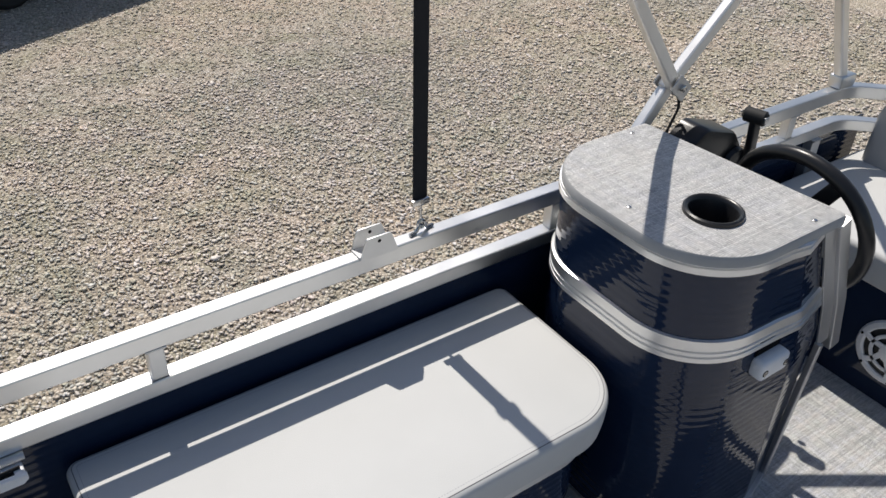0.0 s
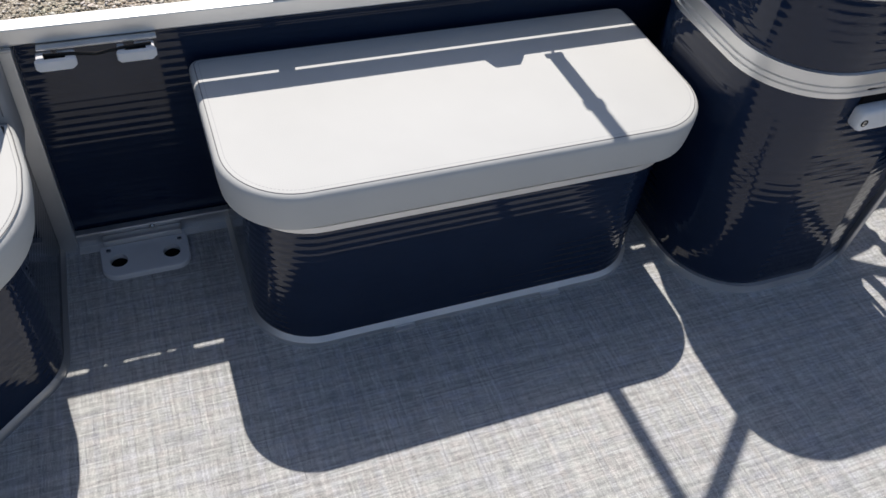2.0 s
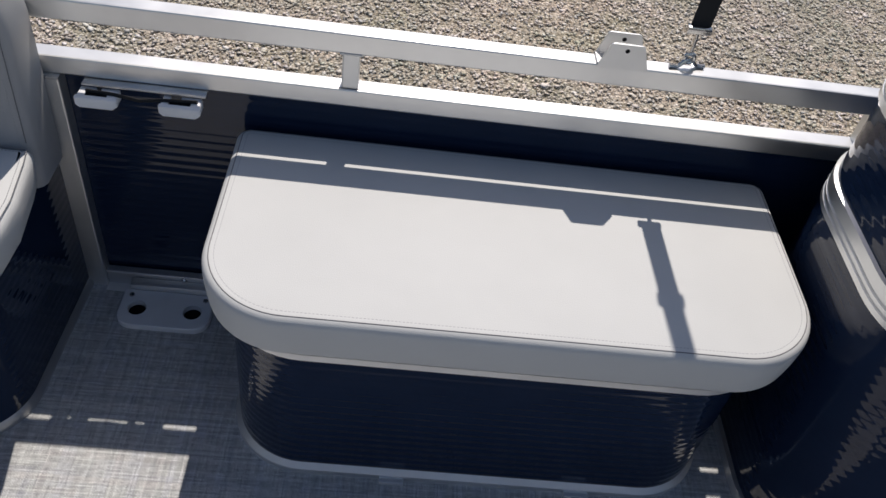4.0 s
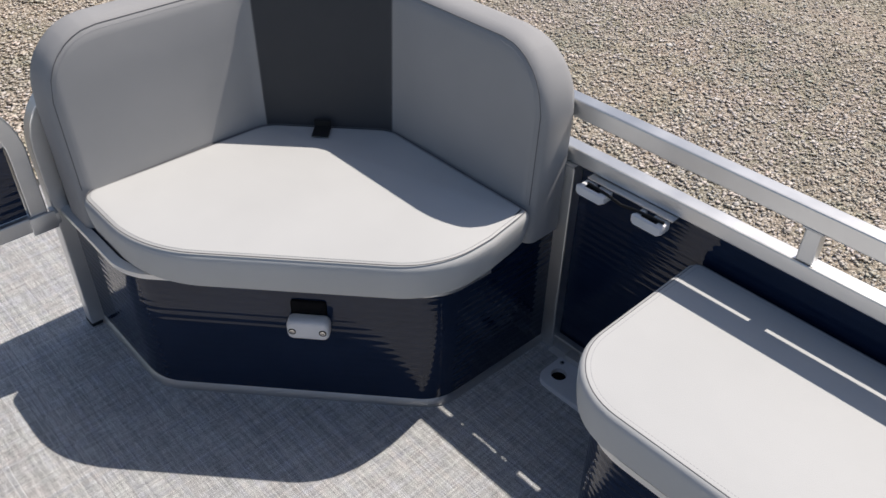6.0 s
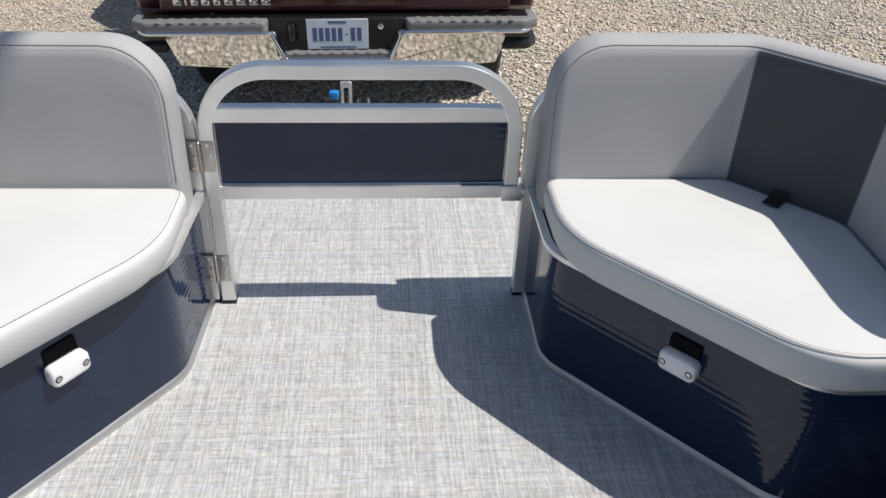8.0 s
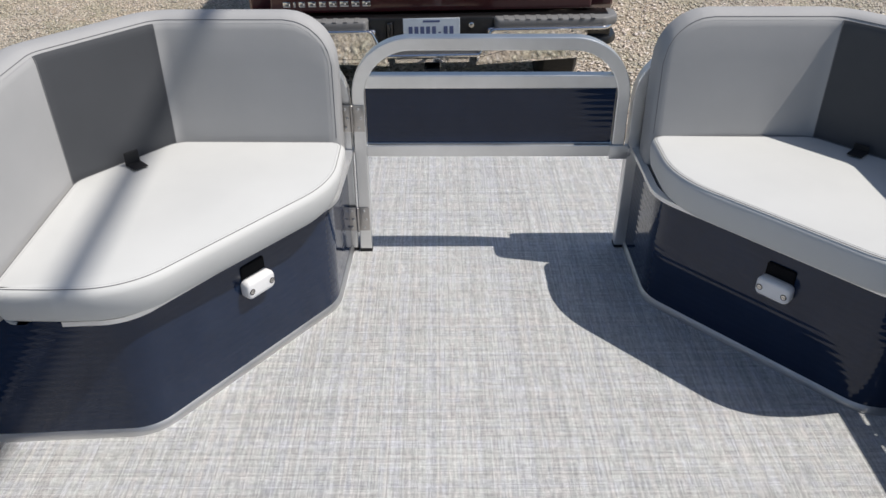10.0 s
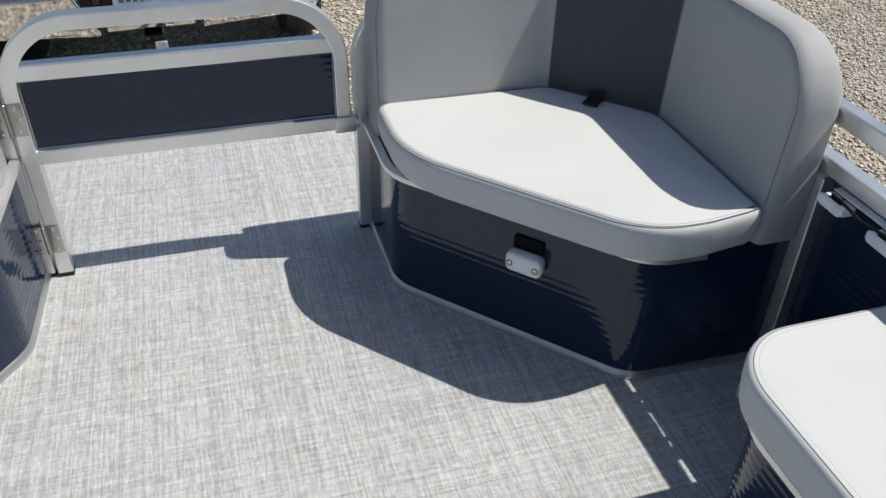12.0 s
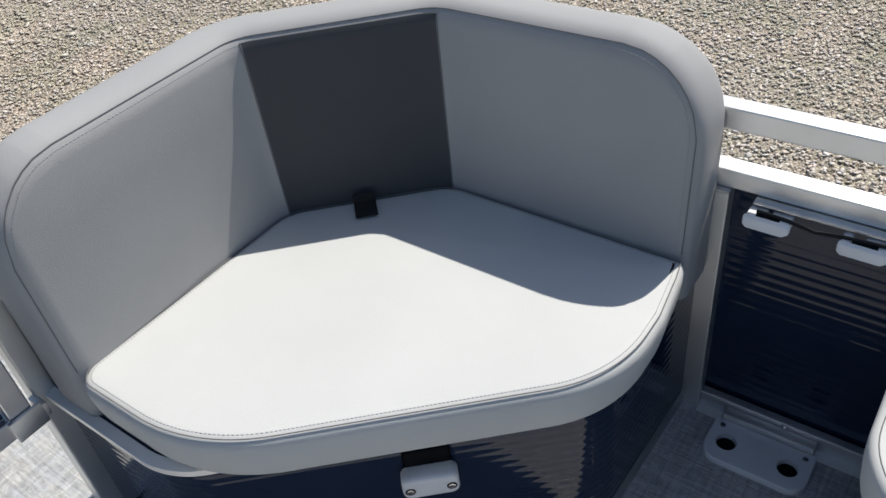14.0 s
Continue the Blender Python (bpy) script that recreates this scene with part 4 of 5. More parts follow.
# ---- sun-top frame on the starboard and port rails ----
def sun_top_frame(sgn):
    f = lambda y: y if sgn > 0 else 2 * YC - y
    Y = f(0.018)
    root = thing("sun_top_frame", (1.62, Y, 0.648), "white aluminium sun-top frame poles clamped to the rail", "sun-top frame", "sun-top frames")
    part("main_pole", bar([(1.560, Y, 0.640), (1.690, Y, 0.812), (2.62, Y, 1.73)], 0.030, 0.026, Vector((0, 1, 0)), 0.005), ALU_POST, root)
    part("brace_pole", bar([(1.680, f(0.0), 0.812), (1.520, f(0.004), 1.022), (1.035, f(0.012), 1.775)], 0.030, 0.024, Vector((0, 1, 0)), 0.005), ALU_POST, root)
    jaw = part("pivot_bracket", boxed(-0.020, 0.020, -0.013, 0.013, -0.018, 0.018, 0.004, 2, pose(1.688, f(0.018), 0.808, 0, 40, 0)), ALU_DULL, root, "aluminium pivot bracket")
    for yc in (-0.0175, 0.0345):
        part("cheek_plate", boxed(-0.029, 0.029, -0.0016, 0.0016, -0.021, 0.021, 0.0014, 1, pose(1.688, f(yc), 0.808, 0, 40, 0)), ALU_DULL, jaw)
    part("pivot_bolt", lathe(bmesh.new(), [(0.008, 0), (0.008, 0.008), (0.005, 0.010)], 10, pose(1.688, f(-0.0185), 0.810, 90 * sgn)), STEEL, jaw)
    part("aft_pole", bar([(2.430, Y, 0.642), (2.30, Y, 0.90), (1.90, Y, 1.70)], 0.028, 0.028, Vector((0, 1, 0)), 0.006), ALU_POST, root)
    part("rail_clamp", boxed(2.395, 2.465, Y - 0.022, Y + 0.022, 0.6385, 0.676, 0.006), ALU, root)
    part("rail_clamp", boxed(1.531, 1.588, Y - 0.022, Y + 0.022, 0.6385, 0.661, 0.006), ALU, root)
    part("cord", tube(bend([(1.716, f(0.008), 0.78), (1.722, f(0.004), 0.745), (1.70, f(0.006), 0.69), (1.69, f(0.02), 0.636)], [0, 0.02, 0.02, 0]), 0.0035, 8), WEBBING, root, "black safety cord")
    return root


sun_top_frame(1)
sun_top_frame(-1)

strap = thing("tie_down_strap", (1.037, 0.02, 0.648), "black webbing strap with steel hook on the rail", "strap")
bm = bmesh.new()
lo, hi = Vector((1.030, 0.030, 0.708)), Vector((1.181, 0.291, 2.300))
sweep(bm, [lo, lo.lerp(hi, 0.5), hi], square_section(0.033, 0.003, 0.001), Vector((0, 1, 0)))
part("webbing", bm, WEBBING, strap, "black woven webbing")
q = lo.lerp(hi, 0.24)
part("buckle", boxed(q.x - 0.021, q.x + 0.021, q.y - 0.009, q.y + 0.009, q.z - 0.012, q.z + 0.014, 0.003), STEEL, strap, "steel buckle")
part("end_loop", boxed(1.028 - 0.02, 1.028 + 0.02, 0.020, 0.032, 0.698, 0.711, 0.003), STEEL, strap, "steel end loop")
part("hook_shank", tube([(1.028, 0.026, 0.703), (1.028, 0.022, 0.661)], 0.0035, 8), STEEL, strap)
part("hook_eye", tube([(1.028 + 0.008 * math.cos(a), 0.020, 0.657 + 0.008 * math.sin(a)) for a in [2 * math.pi * k / 16 for k in range(16)]], 0.0035, 8, True), STEEL, strap)
part("eye_strap", tube(bend([(0.998, 0.014, 0.643), (1.013, 0.016, 0.643), (1.028, 0.020, 0.660), (1.043, 0.022, 0.643), (1.058, 0.024, 0.643)], [0, 0.01, 0.01, 0.01, 0]), 0.0038, 8), STEEL, strap)

bracket = thing("rail_bracket", (0.94, 0.02, 0.648), "folded aluminium bracket saddled over the upper rail", "bracket")
for y, nm in ((-0.0020, "inner_plate"), (0.0335, "outer_plate")):
    out = [Vector(p) for p in ((0.877, 0.635), (0.892, 0.680), (0.945, 0.680), (0.961, 0.635))]
    bm = bmesh.new()
    rr = round_poly(out, [0.002, 0.006, 0.006, 0.002], 3)
    rings_mesh(bm, [[(q.x, y - 0.0015, q.y) for q in rr], [(q.x, y + 0.0015, q.y) for q in rr]])
    plate = part(nm, bm, ALU_POST, bracket)
    # no hole is cut: a black disc paints its shade
    part("bolt_hole", lathe(bmesh.new(), [(0.0038, 0), (0.003, 0.0004)], 14, pose(0.919, y - 0.0016 if y < 0.01 else y - 0.0018, 0.669, 90)), HOLE_BLACK, plate)
part("saddle", boxed(0.877, 0.958, -0.0005, 0.032, 0.6393, 0.6418, 0.001, 1), ALU_DULL, bracket)

# ---- rod rack: two white clips under the rail and a holed foot on the deck ----
rack = thing("rod_rack", (0.15, -0.02, 0.47), "white plastic rod clips on an aluminium strip under the rail", "rod rack")
part("backing_strip", boxed(0.060, 0.258, -0.020, 0.016, 0.4995, 0.5030, 0.001), ALU, rack, "aluminium backing strip")
for x, g0, g1 in ((0.055, 0.029, 0.035), (0.187, 0.015, 0.031)):
    face = round_poly([Vector(p) for p in ((x, 0.481), (x + 0.006, 0.4755), (x + 0.058, 0.4755), (x + 0.067, 0.483), (x + 0.067, 0.4965), (x, 0.4965))], [0.004, 0.004, 0.006, 0.006, 0.003, 0.003], 4)
    bm = bmesh.new()
    rings_mesh(bm, [[(q.x, y, q.y) for q in offset_poly(clockwise(face), d)] for d, y in ((0.002, -0.048), (0.0, -0.046), (0.0, -0.041))])
    clip = part("clip", bm, WHITE_PLASTIC, rack)
    for a, b in ((0.002, g0), (g1, 0.065)):
        part("prong", boxed(x + a, x + b, -0.042, -0.014, 0.477, 0.4955, 0.003, 2), WHITE_PLASTIC, clip)
    # the slot is a thin black patch painting its shade
    part("slot", boxed(x + 0.016, x + 0.050, -0.0405, -0.030, 0.4958, 0.4966, 0.0), HOLE_BLACK, clip, "black patch painting the shade of the rod slot")
part("bungee", tube([(0.070, -0.030, 0.4985), (0.116, -0.033, 0.4975), (0.154, -0.034, 0.492), (0.197, -0.033, 0.4975), (0.247, -0.030, 0.4985)], 0.003, 8), WEBBING, rack, "black elastic cord")

foot = thing("deck_socket_plate", (0.155, -0.07, 0), "white plastic plate with two round holes on the deck", "socket plate")
bm = bmesh.new()
outl = clockwise(round_poly([Vector(p) for p in ((0.063, -0.026), (0.063, -0.118), (0.243, -0.118), (0.243, -0.026))], [0.006, 0.032, 0.032, 0.006], 8))
tops = [[bm.verts.new((q.x, q.y, z)) for q in offset_poly(outl, d)] for d, z in ((0, 0.001), (0, 0.012), (0.002, 0.014))]
k = len(outl)
for r0, r1 in zip(tops, tops[1:]):
    for i in range(k):
        bm.faces.new((r0[i], r0[(i + 1) % k], r1[(i + 1) % k], r1[i]))
wells = []
for hx in (0.098, 0.206):
    w = [[bm.verts.new((hx + 0.018 * math.cos(2 * math.pi * j / 24), -0.074 + 0.018 * math.sin(2 * math.pi * j / 24), z)) for j in range(24)] for z in (0.001, 0.014)]
    for j in range(24):
        bm.faces.new((w[0][j], w[0][(j + 1) % 24], w[1][(j + 1) % 24], w[1][j]))
    wells.append(w)
for ring_, lv in ((tops[0], 0), (tops[-1], 1)):
    loops = [ring_] + [w[lv] for w in wells]
    es = [bm.edges.get((r[i], r[(i + 1) % len(r)])) for r in loops for i in range(len(r))]
    bmesh.ops.triangle_fill(bm, use_beauty=True, edges=es, normal=(0, 0, 1))
part("plate", bm, WHITE_PLASTIC, foot)
part("back_flange", boxed(0.072, 0.234, -0.0255, -0.004, 0.0, 0.026, 0.003), ALU_POST, foot, "aluminium back flange")
for x in (0.080, 0.226):
    part("screw", lathe(bmesh.new(), [(0.0055, 0.014), (0.005, 0.0165), (0.002, 0.017)], 10, pose(x, -0.042, 0)), STEEL, foot)
# black discs paint the shade down in the sockets
for x in (0.098, 0.206):
    part("socket_bottom", lathe(bmesh.new(), [(0.0175, 0.0012), (0.0175, 0.0025)], 20, pose(x, -0.074, 0)), HOLE_BLACK, foot, "black disc painting the shade in the socket")

# ---- pontoons and trailer under the deck ----

for y in (-0.42, 2 * YC + 0.42):
    p = part("pontoon", lathe(bmesh.new(), [(0.02, -1.72), (0.12, -1.64), (0.20, -1.48), (0.245, -1.25), (0.25, -1.0), (0.25, 2.7), (0.20, 2.74)], 32, pose(0, y, -0.36, 0, 90, 0)), ALU_DULL)
    tagged(p, "round aluminium pontoon tube under the deck", "pontoon", "pontoons")
trailer = thing("boat_trailer", (0.3, YC, ZG), "galvanised steel boat trailer under the pontoons", "trailer")
for y in (-0.42, 2 * YC + 0.42):
    part("bunk", boxed(-1.2, 2.4, y - 0.06, y + 0.06, -0.655, -0.60, 0.01), RUBBER, trailer)
for y in (-0.72, 2 * YC + 0.72):
    part("side_beam", boxed(-1.3, 2.5, y - 0.03, y + 0.03, -0.66, -0.60, 0.005), GALV, trailer)
for x in (-1.2, 0.5, 2.2):
    part("cross_beam", boxed(x - 0.03, x + 0.03, 2 * YC + 0.42, -0.42, -0.70, -0.655, 0.005), GALV, trailer)
part("tongue", boxed(-2.62, 0.5, -1.345, -1.275, -0.46, -0.39, 0.006), GALV, trailer)
part("tongue_drop", boxed(-1.25, -1.15, -1.34, -1.28, -0.68, -0.40, 0.006), GALV, trailer)
part("coupler", sweep(bmesh.new(), [(-2.55, -1.31, -0.41), (-2.66, -1.31, -0.395), (-2.76, -1.31, -0.40)], square_section(0.075, 0.06, 0.02, 4)), GALV, trailer, "bright steel coupler")
part("coupler_latch", boxed(-2.70, -2.60, -1.325, -1.295, -0.37, -0.30, 0.01), STEEL, trailer)
part("jack_post", lathe(bmesh.new(), [(0.028, -0.72), (0.028, -0.19), (0.024, -0.18)], 20, pose(-2.30, -1.22, 0)), GALV, trailer)
part("jack_foot", lathe(bmesh.new(), [(0.07, ZG), (0.07, ZG + 0.012), (0.03, ZG + 0.04)], 20, pose(-2.30, -1.22, 0)), GALV, trailer)
part("jack_arm", boxed(-2.34, -2.26, -1.28, -1.20, -0.44, -0.40, 0.004), GALV, trailer)
fork = boxed(-2.662, -2.646, -1.336, -1.322, -0.40, -0.135, 0.003)
box(fork, -2.662, -2.646, -1.298, -1.282, -0.40, -0.135, 0.003)
box(fork, -2.660, -2.648, -1.334, -1.284, -0.165, -0.132, 0.003)
part("hitch_plate", fork, ALU_TRIM, trailer, "bright steel forked upright plate")
part("jack_tip", lathe(bmesh.new(), [(0.012, -0.40), (0.010, -0.26), (0.003, -0.215)], 12, pose(-2.65, -1.204, 0)), GALV, trailer)
part("hitch_lever", tube([(-2.62, -1.23, -0.42), (-2.60, -1.20, -0.30), (-2.58, -1.215, -0.23)], 0.008, 8), STEEL, trailer)
part("wire_plug", boxed(-2.635, -2.595, -1.388, -1.342, -0.205, -0.165, 0.008, 2), BLUE_PLASTIC, trailer, "blue wiring plug")
part("safety_chain", tube(bend([(-2.5, -1.26, -0.42), (-2.7, -1.22, -0.5), (-2.85, -1.24, -0.45), (-2.95, -1.27, -0.36)], [0, 0.1, 0.1, 0]), 0.008, 8), STEEL, trailer)
for y in (-0.02, 2 * YC + 0.02):
    for x in (1.0,):
        w = part("wheel", lathe(bmesh.new(), [(0.14, -0.08), (0.25, -0.085), (0.275, -0.06), (0.275, 0.06), (0.25, 0.085), (0.14, 0.08)], 32, pose(x, y - 0.32 * (1 if y > YC else -1), ZG + 0.275, 90)), RUBBER, trailer)
part("axle", lathe(bmesh.new(), [(0.025, -0.9), (0.025, 0.9)], 12, pose(1.0, YC, ZG + 0.275, 90)), GALV, trailer)

# ---- pickup truck ahead of the bow ----
TY, TX = -1.345, -2.93          # its middle line, and the bumper's rear face
TZ = 0.100                      # how far the body sits above its drawn heights
truck = thing("pickup_truck", (TX - 2.8, TY, ZG), "dark red pickup truck with chrome rear bumper", "pickup truck")
T = lambda y: TY + y
bm = boxed(TX - 0.22, TX - 0.12, T(-0.87), T(0.87), -0.025, 0.56, 0.02, 3)
tail = part("tailgate", bm, MAROON, truck, "dark red tailgate")
part("tailgate_moulding", boxed(TX - 0.122, TX - 0.112, T(-0.86), T(0.86), 0.10, 0.135, 0.004), MAROON, tail)
bx = -0.80
for w in (0.040, 0.012, 0.034, 0.042, 0.036, 0.042, 0.046, 0.042, 0.044):
    part("letter_bar", boxed(TX - 0.121, TX - 0.116, T(bx), T(bx + w), 0.012, 0.042, 0.002), CHROME, tail, "plain chrome letter block")
    bx += w + 0.017
part("badge_bar", boxed(TX - 0.121, TX - 0.116, T(0.715), T(0.76), 0.040, 0.068, 0.002), CHROME, tail)
for sg in (-1, 1):
    side = round_poly([Vector(p) for p in ((TX - 0.20, -0.02), (TX - 0.16, 0.30), (TX - 0.20, 0.62), (TX - 2.2, 0.64), (TX - 2.2, -0.22), (TX - 1.75, -0.22), (TX - 1.62, 0.02), (TX - 1.35, 0.14), (TX - 1.08, 0.02), (TX - 0.95, -0.20), (TX - 0.35, -0.16))], [0.03, 0.1, 0.05, 0.02, 0.02, 0.02, 0.1, 0.15, 0.1, 0.02, 0.05], 4)
    bm = bmesh.new()
    rings_mesh(bm, [[(q.x, T(sg * 0.88), q.y) for q in side], [(q.x, T(sg * 0.985), q.y) for q in side], [(TX - 1.2 + (q.x - TX + 1.2) * 0.985, T(sg * 1.0), q.y * 0.985) for q in side]])
    part("bed_side", bm, MAROON, truck, "dark red bed side")
    part("tail_lamp", boxed(TX - 0.22, TX - 0.118, T(sg * 0.875 - 0.0) if sg > 0 else T(-0.985), T(0.985) if sg > 0 else T(-0.875), 0.16, 0.58, 0.02, 3), TAIL_RED, truck, "red tail lamp")
part("bed_floor", boxed(TX - 2.2, TX - 0.2, T(-0.9), T(0.9), -0.02, 0.06, 0.01), CAR_BLACK, truck)
cab = round_poly([Vector(p) for p in ((TX - 2.22, -0.25), (TX - 2.22, 0.62), (TX - 2.45, 1.12), (TX - 3.9, 1.14), (TX - 4.55, 0.66), (TX - 5.7, 0.52), (TX - 5.8, -0.2))], [0.02, 0.05, 0.12, 0.2, 0.1, 0.15, 0.1], 5)
bm = bmesh.new()
rings_mesh(bm, [[(q.x, T(-s1 * (0.98 - 0.16 * max(0, q.y - 0.6))), q.y) for q in cab] for s1 in (1, 0.5, 0, -0.5, -1)])
part("cab", bm, MAROON, truck, "dark red cab and bonnet")
part("rear_window", boxed(TX - 2.40, TX - 2.30, T(-0.68), T(0.68), 0.68, 1.02, 0.01, 2), GLASS_DARK, truck, "tinted rear window")
for x in (TX - 1.35, TX - 4.95):
    for sg in (-1, 1):
        wh = part("wheel", lathe(bmesh.new(), [(0.2, -0.12), (0.36, -0.125), (0.395, -0.1), (0.4, 0), (0.395, 0.1), (0.36, 0.125), (0.2, 0.12)], 36, pose(x, T(sg * 0.84), ZG + 0.40 - TZ, 90)), RUBBER, truck, "black tyre")
        part("rim", lathe(bmesh.new(), [(0.22, -0.11), (0.21, -0.05), (0.06, -0.07), (0.22, 0.11)], 24, pose(x, T(sg * 0.84), ZG + 0.40 - TZ, 90)), STEEL, wh)
part("underbody", boxed(TX - 5.4, TX - 0.35, T(-0.72), T(0.72), -0.38, -0.02, 0.05, 2), CAR_BLACK, truck, "dark underbody")
# rear bumper
bump_root = part("bumper_core", boxed(TX - 0.20, TX - 0.055, T(-0.97), T(0.97), -0.21, -0.035, 0.02, 3), CAR_BLACK, truck, "black bumper core")
for sg in (-1, 1):
    face = [Vector(p) for p in ((0.300, -0.085), (0.80, -0.082), (0.845, -0.12), (0.80, -0.275), (0.24, -0.312), (0.24, -0.250), (0.285, -0.225))]
    face = round_poly([Vector((sg * p.x, p.y)) for p in face], [0.02, 0.012, 0.02, 0.02, 0.005, 0.005, 0.02], 4)
    bm = bmesh.new()
    prof = [(0.0, TX - 0.05), (0.0, TX - 0.012), (0.006, TX - 0.003), (0.02, TX)]
    rings_mesh(bm, [[(x - (-0.08 - q.y) * 0.26, T(q.x), q.y) for q in offset_poly(clockwise(face), d)] for d, x in prof])
    ch = part("chrome_face", bm, CHROME, truck, "chrome bumper face", smooth=False)
    for yy in (0.40, 0.76):
        part("bolt", lathe(bmesh.new(), [(0.013, 0), (0.012, 0.006), (0.006, 0.009)], 14, pose(TX - 0.001, T(sg * yy), -0.105, 0, 90, 0)), CHROME, ch)
    # step pad with grooves
    pad = round_poly([Vector((sg * a, b)) for a, b in ((0.32, TX - 0.15), (1.0, TX - 0.19), (1.005, TX - 0.06), (0.93, TX - 0.004), (0.35, TX + 0.004))], [0.01, 0.03, 0.05, 0.05, 0.02], 5)
    pad = [Vector((q.y, q.x)) for q in pad]
    pad = [Vector((q.x, T(q.y))) for q in pad]
    pd = part("step_pad", slab(pad, [(0.004, -0.088), (0, -0.082), (0, -0.048), (0.004, -0.040), (0.010, -0.037)]), STEP_GREY, truck, "grey ribbed step pad")
    for k in range(9):
        yy = T(sg * (0.40 + 0.058 * k))
        part("tread_rib", boxed(TX - 0.13, TX + 0.001, yy - 0.012, yy + 0.012, -0.040, -0.0355, 0.001, 1), STEP_GREY, pd)
    corner = round_poly([Vector((TX - 0.22, T(sg * 0.84))), Vector((TX - 0.02, T(sg * 0.84))), Vector((TX - 0.02, T(sg * 0.96))), Vector((TX - 0.10, T(sg * 1.01))), Vector((TX - 0.24, T(sg * 1.01)))], [0, 0.02, 0.06, 0.06, 0.03], 5)
    part("corner_step", slab(corner, [(0.004, -0.192), (0, -0.188), (0, -0.160), (0.005, -0.152)]), BLACK_PLASTIC, truck, "black corner foot step")
    part("corner_block", boxed(TX - 0.20, TX - 0.06, min(T(sg * 0.82), T(sg * 0.97)), max(T(sg * 0.82), T(sg * 0.97)), -0.16, -0.085, 0.01, 2), CAR_BLACK, truck)
part("centre_recess", boxed(TX - 0.10, TX - 0.048, T(-0.335), T(0.335), -0.225, -0.035, 0.01, 2), BLACK_PLASTIC, truck, "black plate recess")
cs = [Vector((TX - 0.06, T(-0.275))), Vector((TX + 0.002, T(-0.255))), Vector((TX + 0.002, T(0.255))), Vector((TX - 0.06, T(0.275)))]
step = part("centre_step", slab(cs, [(0.003, -0.232), (0, -0.228), (0, -0.200), (0.004, -0.195)]), STEP_GREY, truck, "grey ribbed centre step")
for k in range(8):
    yy = T(-0.21 + 0.06 * k)
    part("tread_rib", boxed(TX - 0.055, TX + 0.003, yy - 0.010, yy + 0.010, -0.197, -0.192, 0.001, 1), STEP_GREY, step)
lip = bend([(TX - 0.10, T(-0.995), -0.090), (TX + 0.002, T(-0.935), -0.090), (TX + 0.006, T(-0.325), -0.090), (TX + 0.006, T(-0.262), -0.226),
            (TX + 0.006, T(0.262), -0.226), (TX + 0.006, T(0.325), -0.090), (TX + 0.002, T(0.935), -0.090), (TX - 0.10, T(0.995), -0.090)], [0, 0.05, 0.03, 0.025, 0.025, 0.03, 0.05, 0])
part("chrome_lip", tube(lip, 0.011, 10), CHROME, truck, "chrome trim lip round the step pads")
part("chrome_valance", boxed(TX - 0.10, TX - 0.045, T(-0.205), T(0.205), -0.285, -0.233, 0.006, 2), CHROME, truck, "chrome lower valance")
pl = part("number_plate", boxed(TX - 0.046, TX - 0.042, T(-0.1525), T(0.1525), -0.188, -0.036, 0.0015, 1), PLATE_BLUE, truck, "pale blue number plate")
for k in range(8):
    if k == 5:
        part("plate_bar", boxed(TX - 0.0422, TX - 0.0412, T(-0.118 + 0.031 * k), T(-0.118 + 0.031 * k + 0.014), -0.118, -0.110), PLATE_INK, pl)
        continue
    yk = -0.124 + 0.0315 * k
    part("plate_bar", boxed(TX - 0.0422, TX - 0.0412, T(yk), T(yk + 0.0215), -0.148, -0.080), PLATE_INK, pl, "dark blue plain bar")
part("plate_heading", boxed(TX - 0.0422, TX - 0.0412, T(-0.045), T(0.045), -0.058, -0.047), PLATE_INK, pl)
part("plate_footing", boxed(TX - 0.0422, TX - 0.0412, T(-0.09), T(0.09), -0.182, -0.174), PLATE_INK, pl)
part("lock_bolt", lathe(bmesh.new(), [(0.016, 0), (0.014, 0.01), (0.008, 0.013)], 16, pose(TX - 0.048, T(0.215), -0.075, 0, 90, 0)), CHROME, truck)
part("trailer_socket", boxed(TX - 0.05, TX - 0.03, T(-0.245), T(-0.205), -0.15, -0.05, 0.015, 3), CAR_BLACK, truck)
part("receiver", boxed(TX - 0.25, TX - 0.01, T(-0.045), T(0.045), -0.40, -0.31, 0.008), CAR_BLACK, truck, "black hitch receiver")
part("ball_mount", boxed(TX - 0.03, TX + 0.28, T(-0.03) + 0.05, T(0.03) + 0.05, -0.465, -0.44, 0.004), CAR_BLACK, truck)
part("hitch_ball", lathe(bmesh.new(), [(0.012, -0.44), (0.012, -0.425), (0.025, -0.415), (0.025, -0.395), (0.01, -0.385)], 20, pose(TX + 0.25, T(0.05), 0)), CHROME, truck)

truck.location.z += TZ
truck.rotation_euler.x = radians(1.0)      # it leans a little on the uneven yard

# ---- dark parked car beyond the gravel ----
car = thing("parked_car", (2.04, 7.55, ZG), "tall black car parked on the gravel", "car")
CM = pose(2.04, 7.55, ZG, 0, 0, 26)
prof = round_poly([Vector(p) for p in ((-2.2, 0.26), (-2.25, 0.72), (-2.15, 1.16), (-1.95, 1.62), (-1.2, 1.72), (0.5, 1.70), (1.15, 1.20), (2.1, 1.08), (2.25, 0.4), (2.1, 0.26))], [0.05, 0.1, 0.1, 0.2, 0.25, 0.3, 0.15, 0.1, 0.1, 0.05], 5)
bm = bmesh.new()
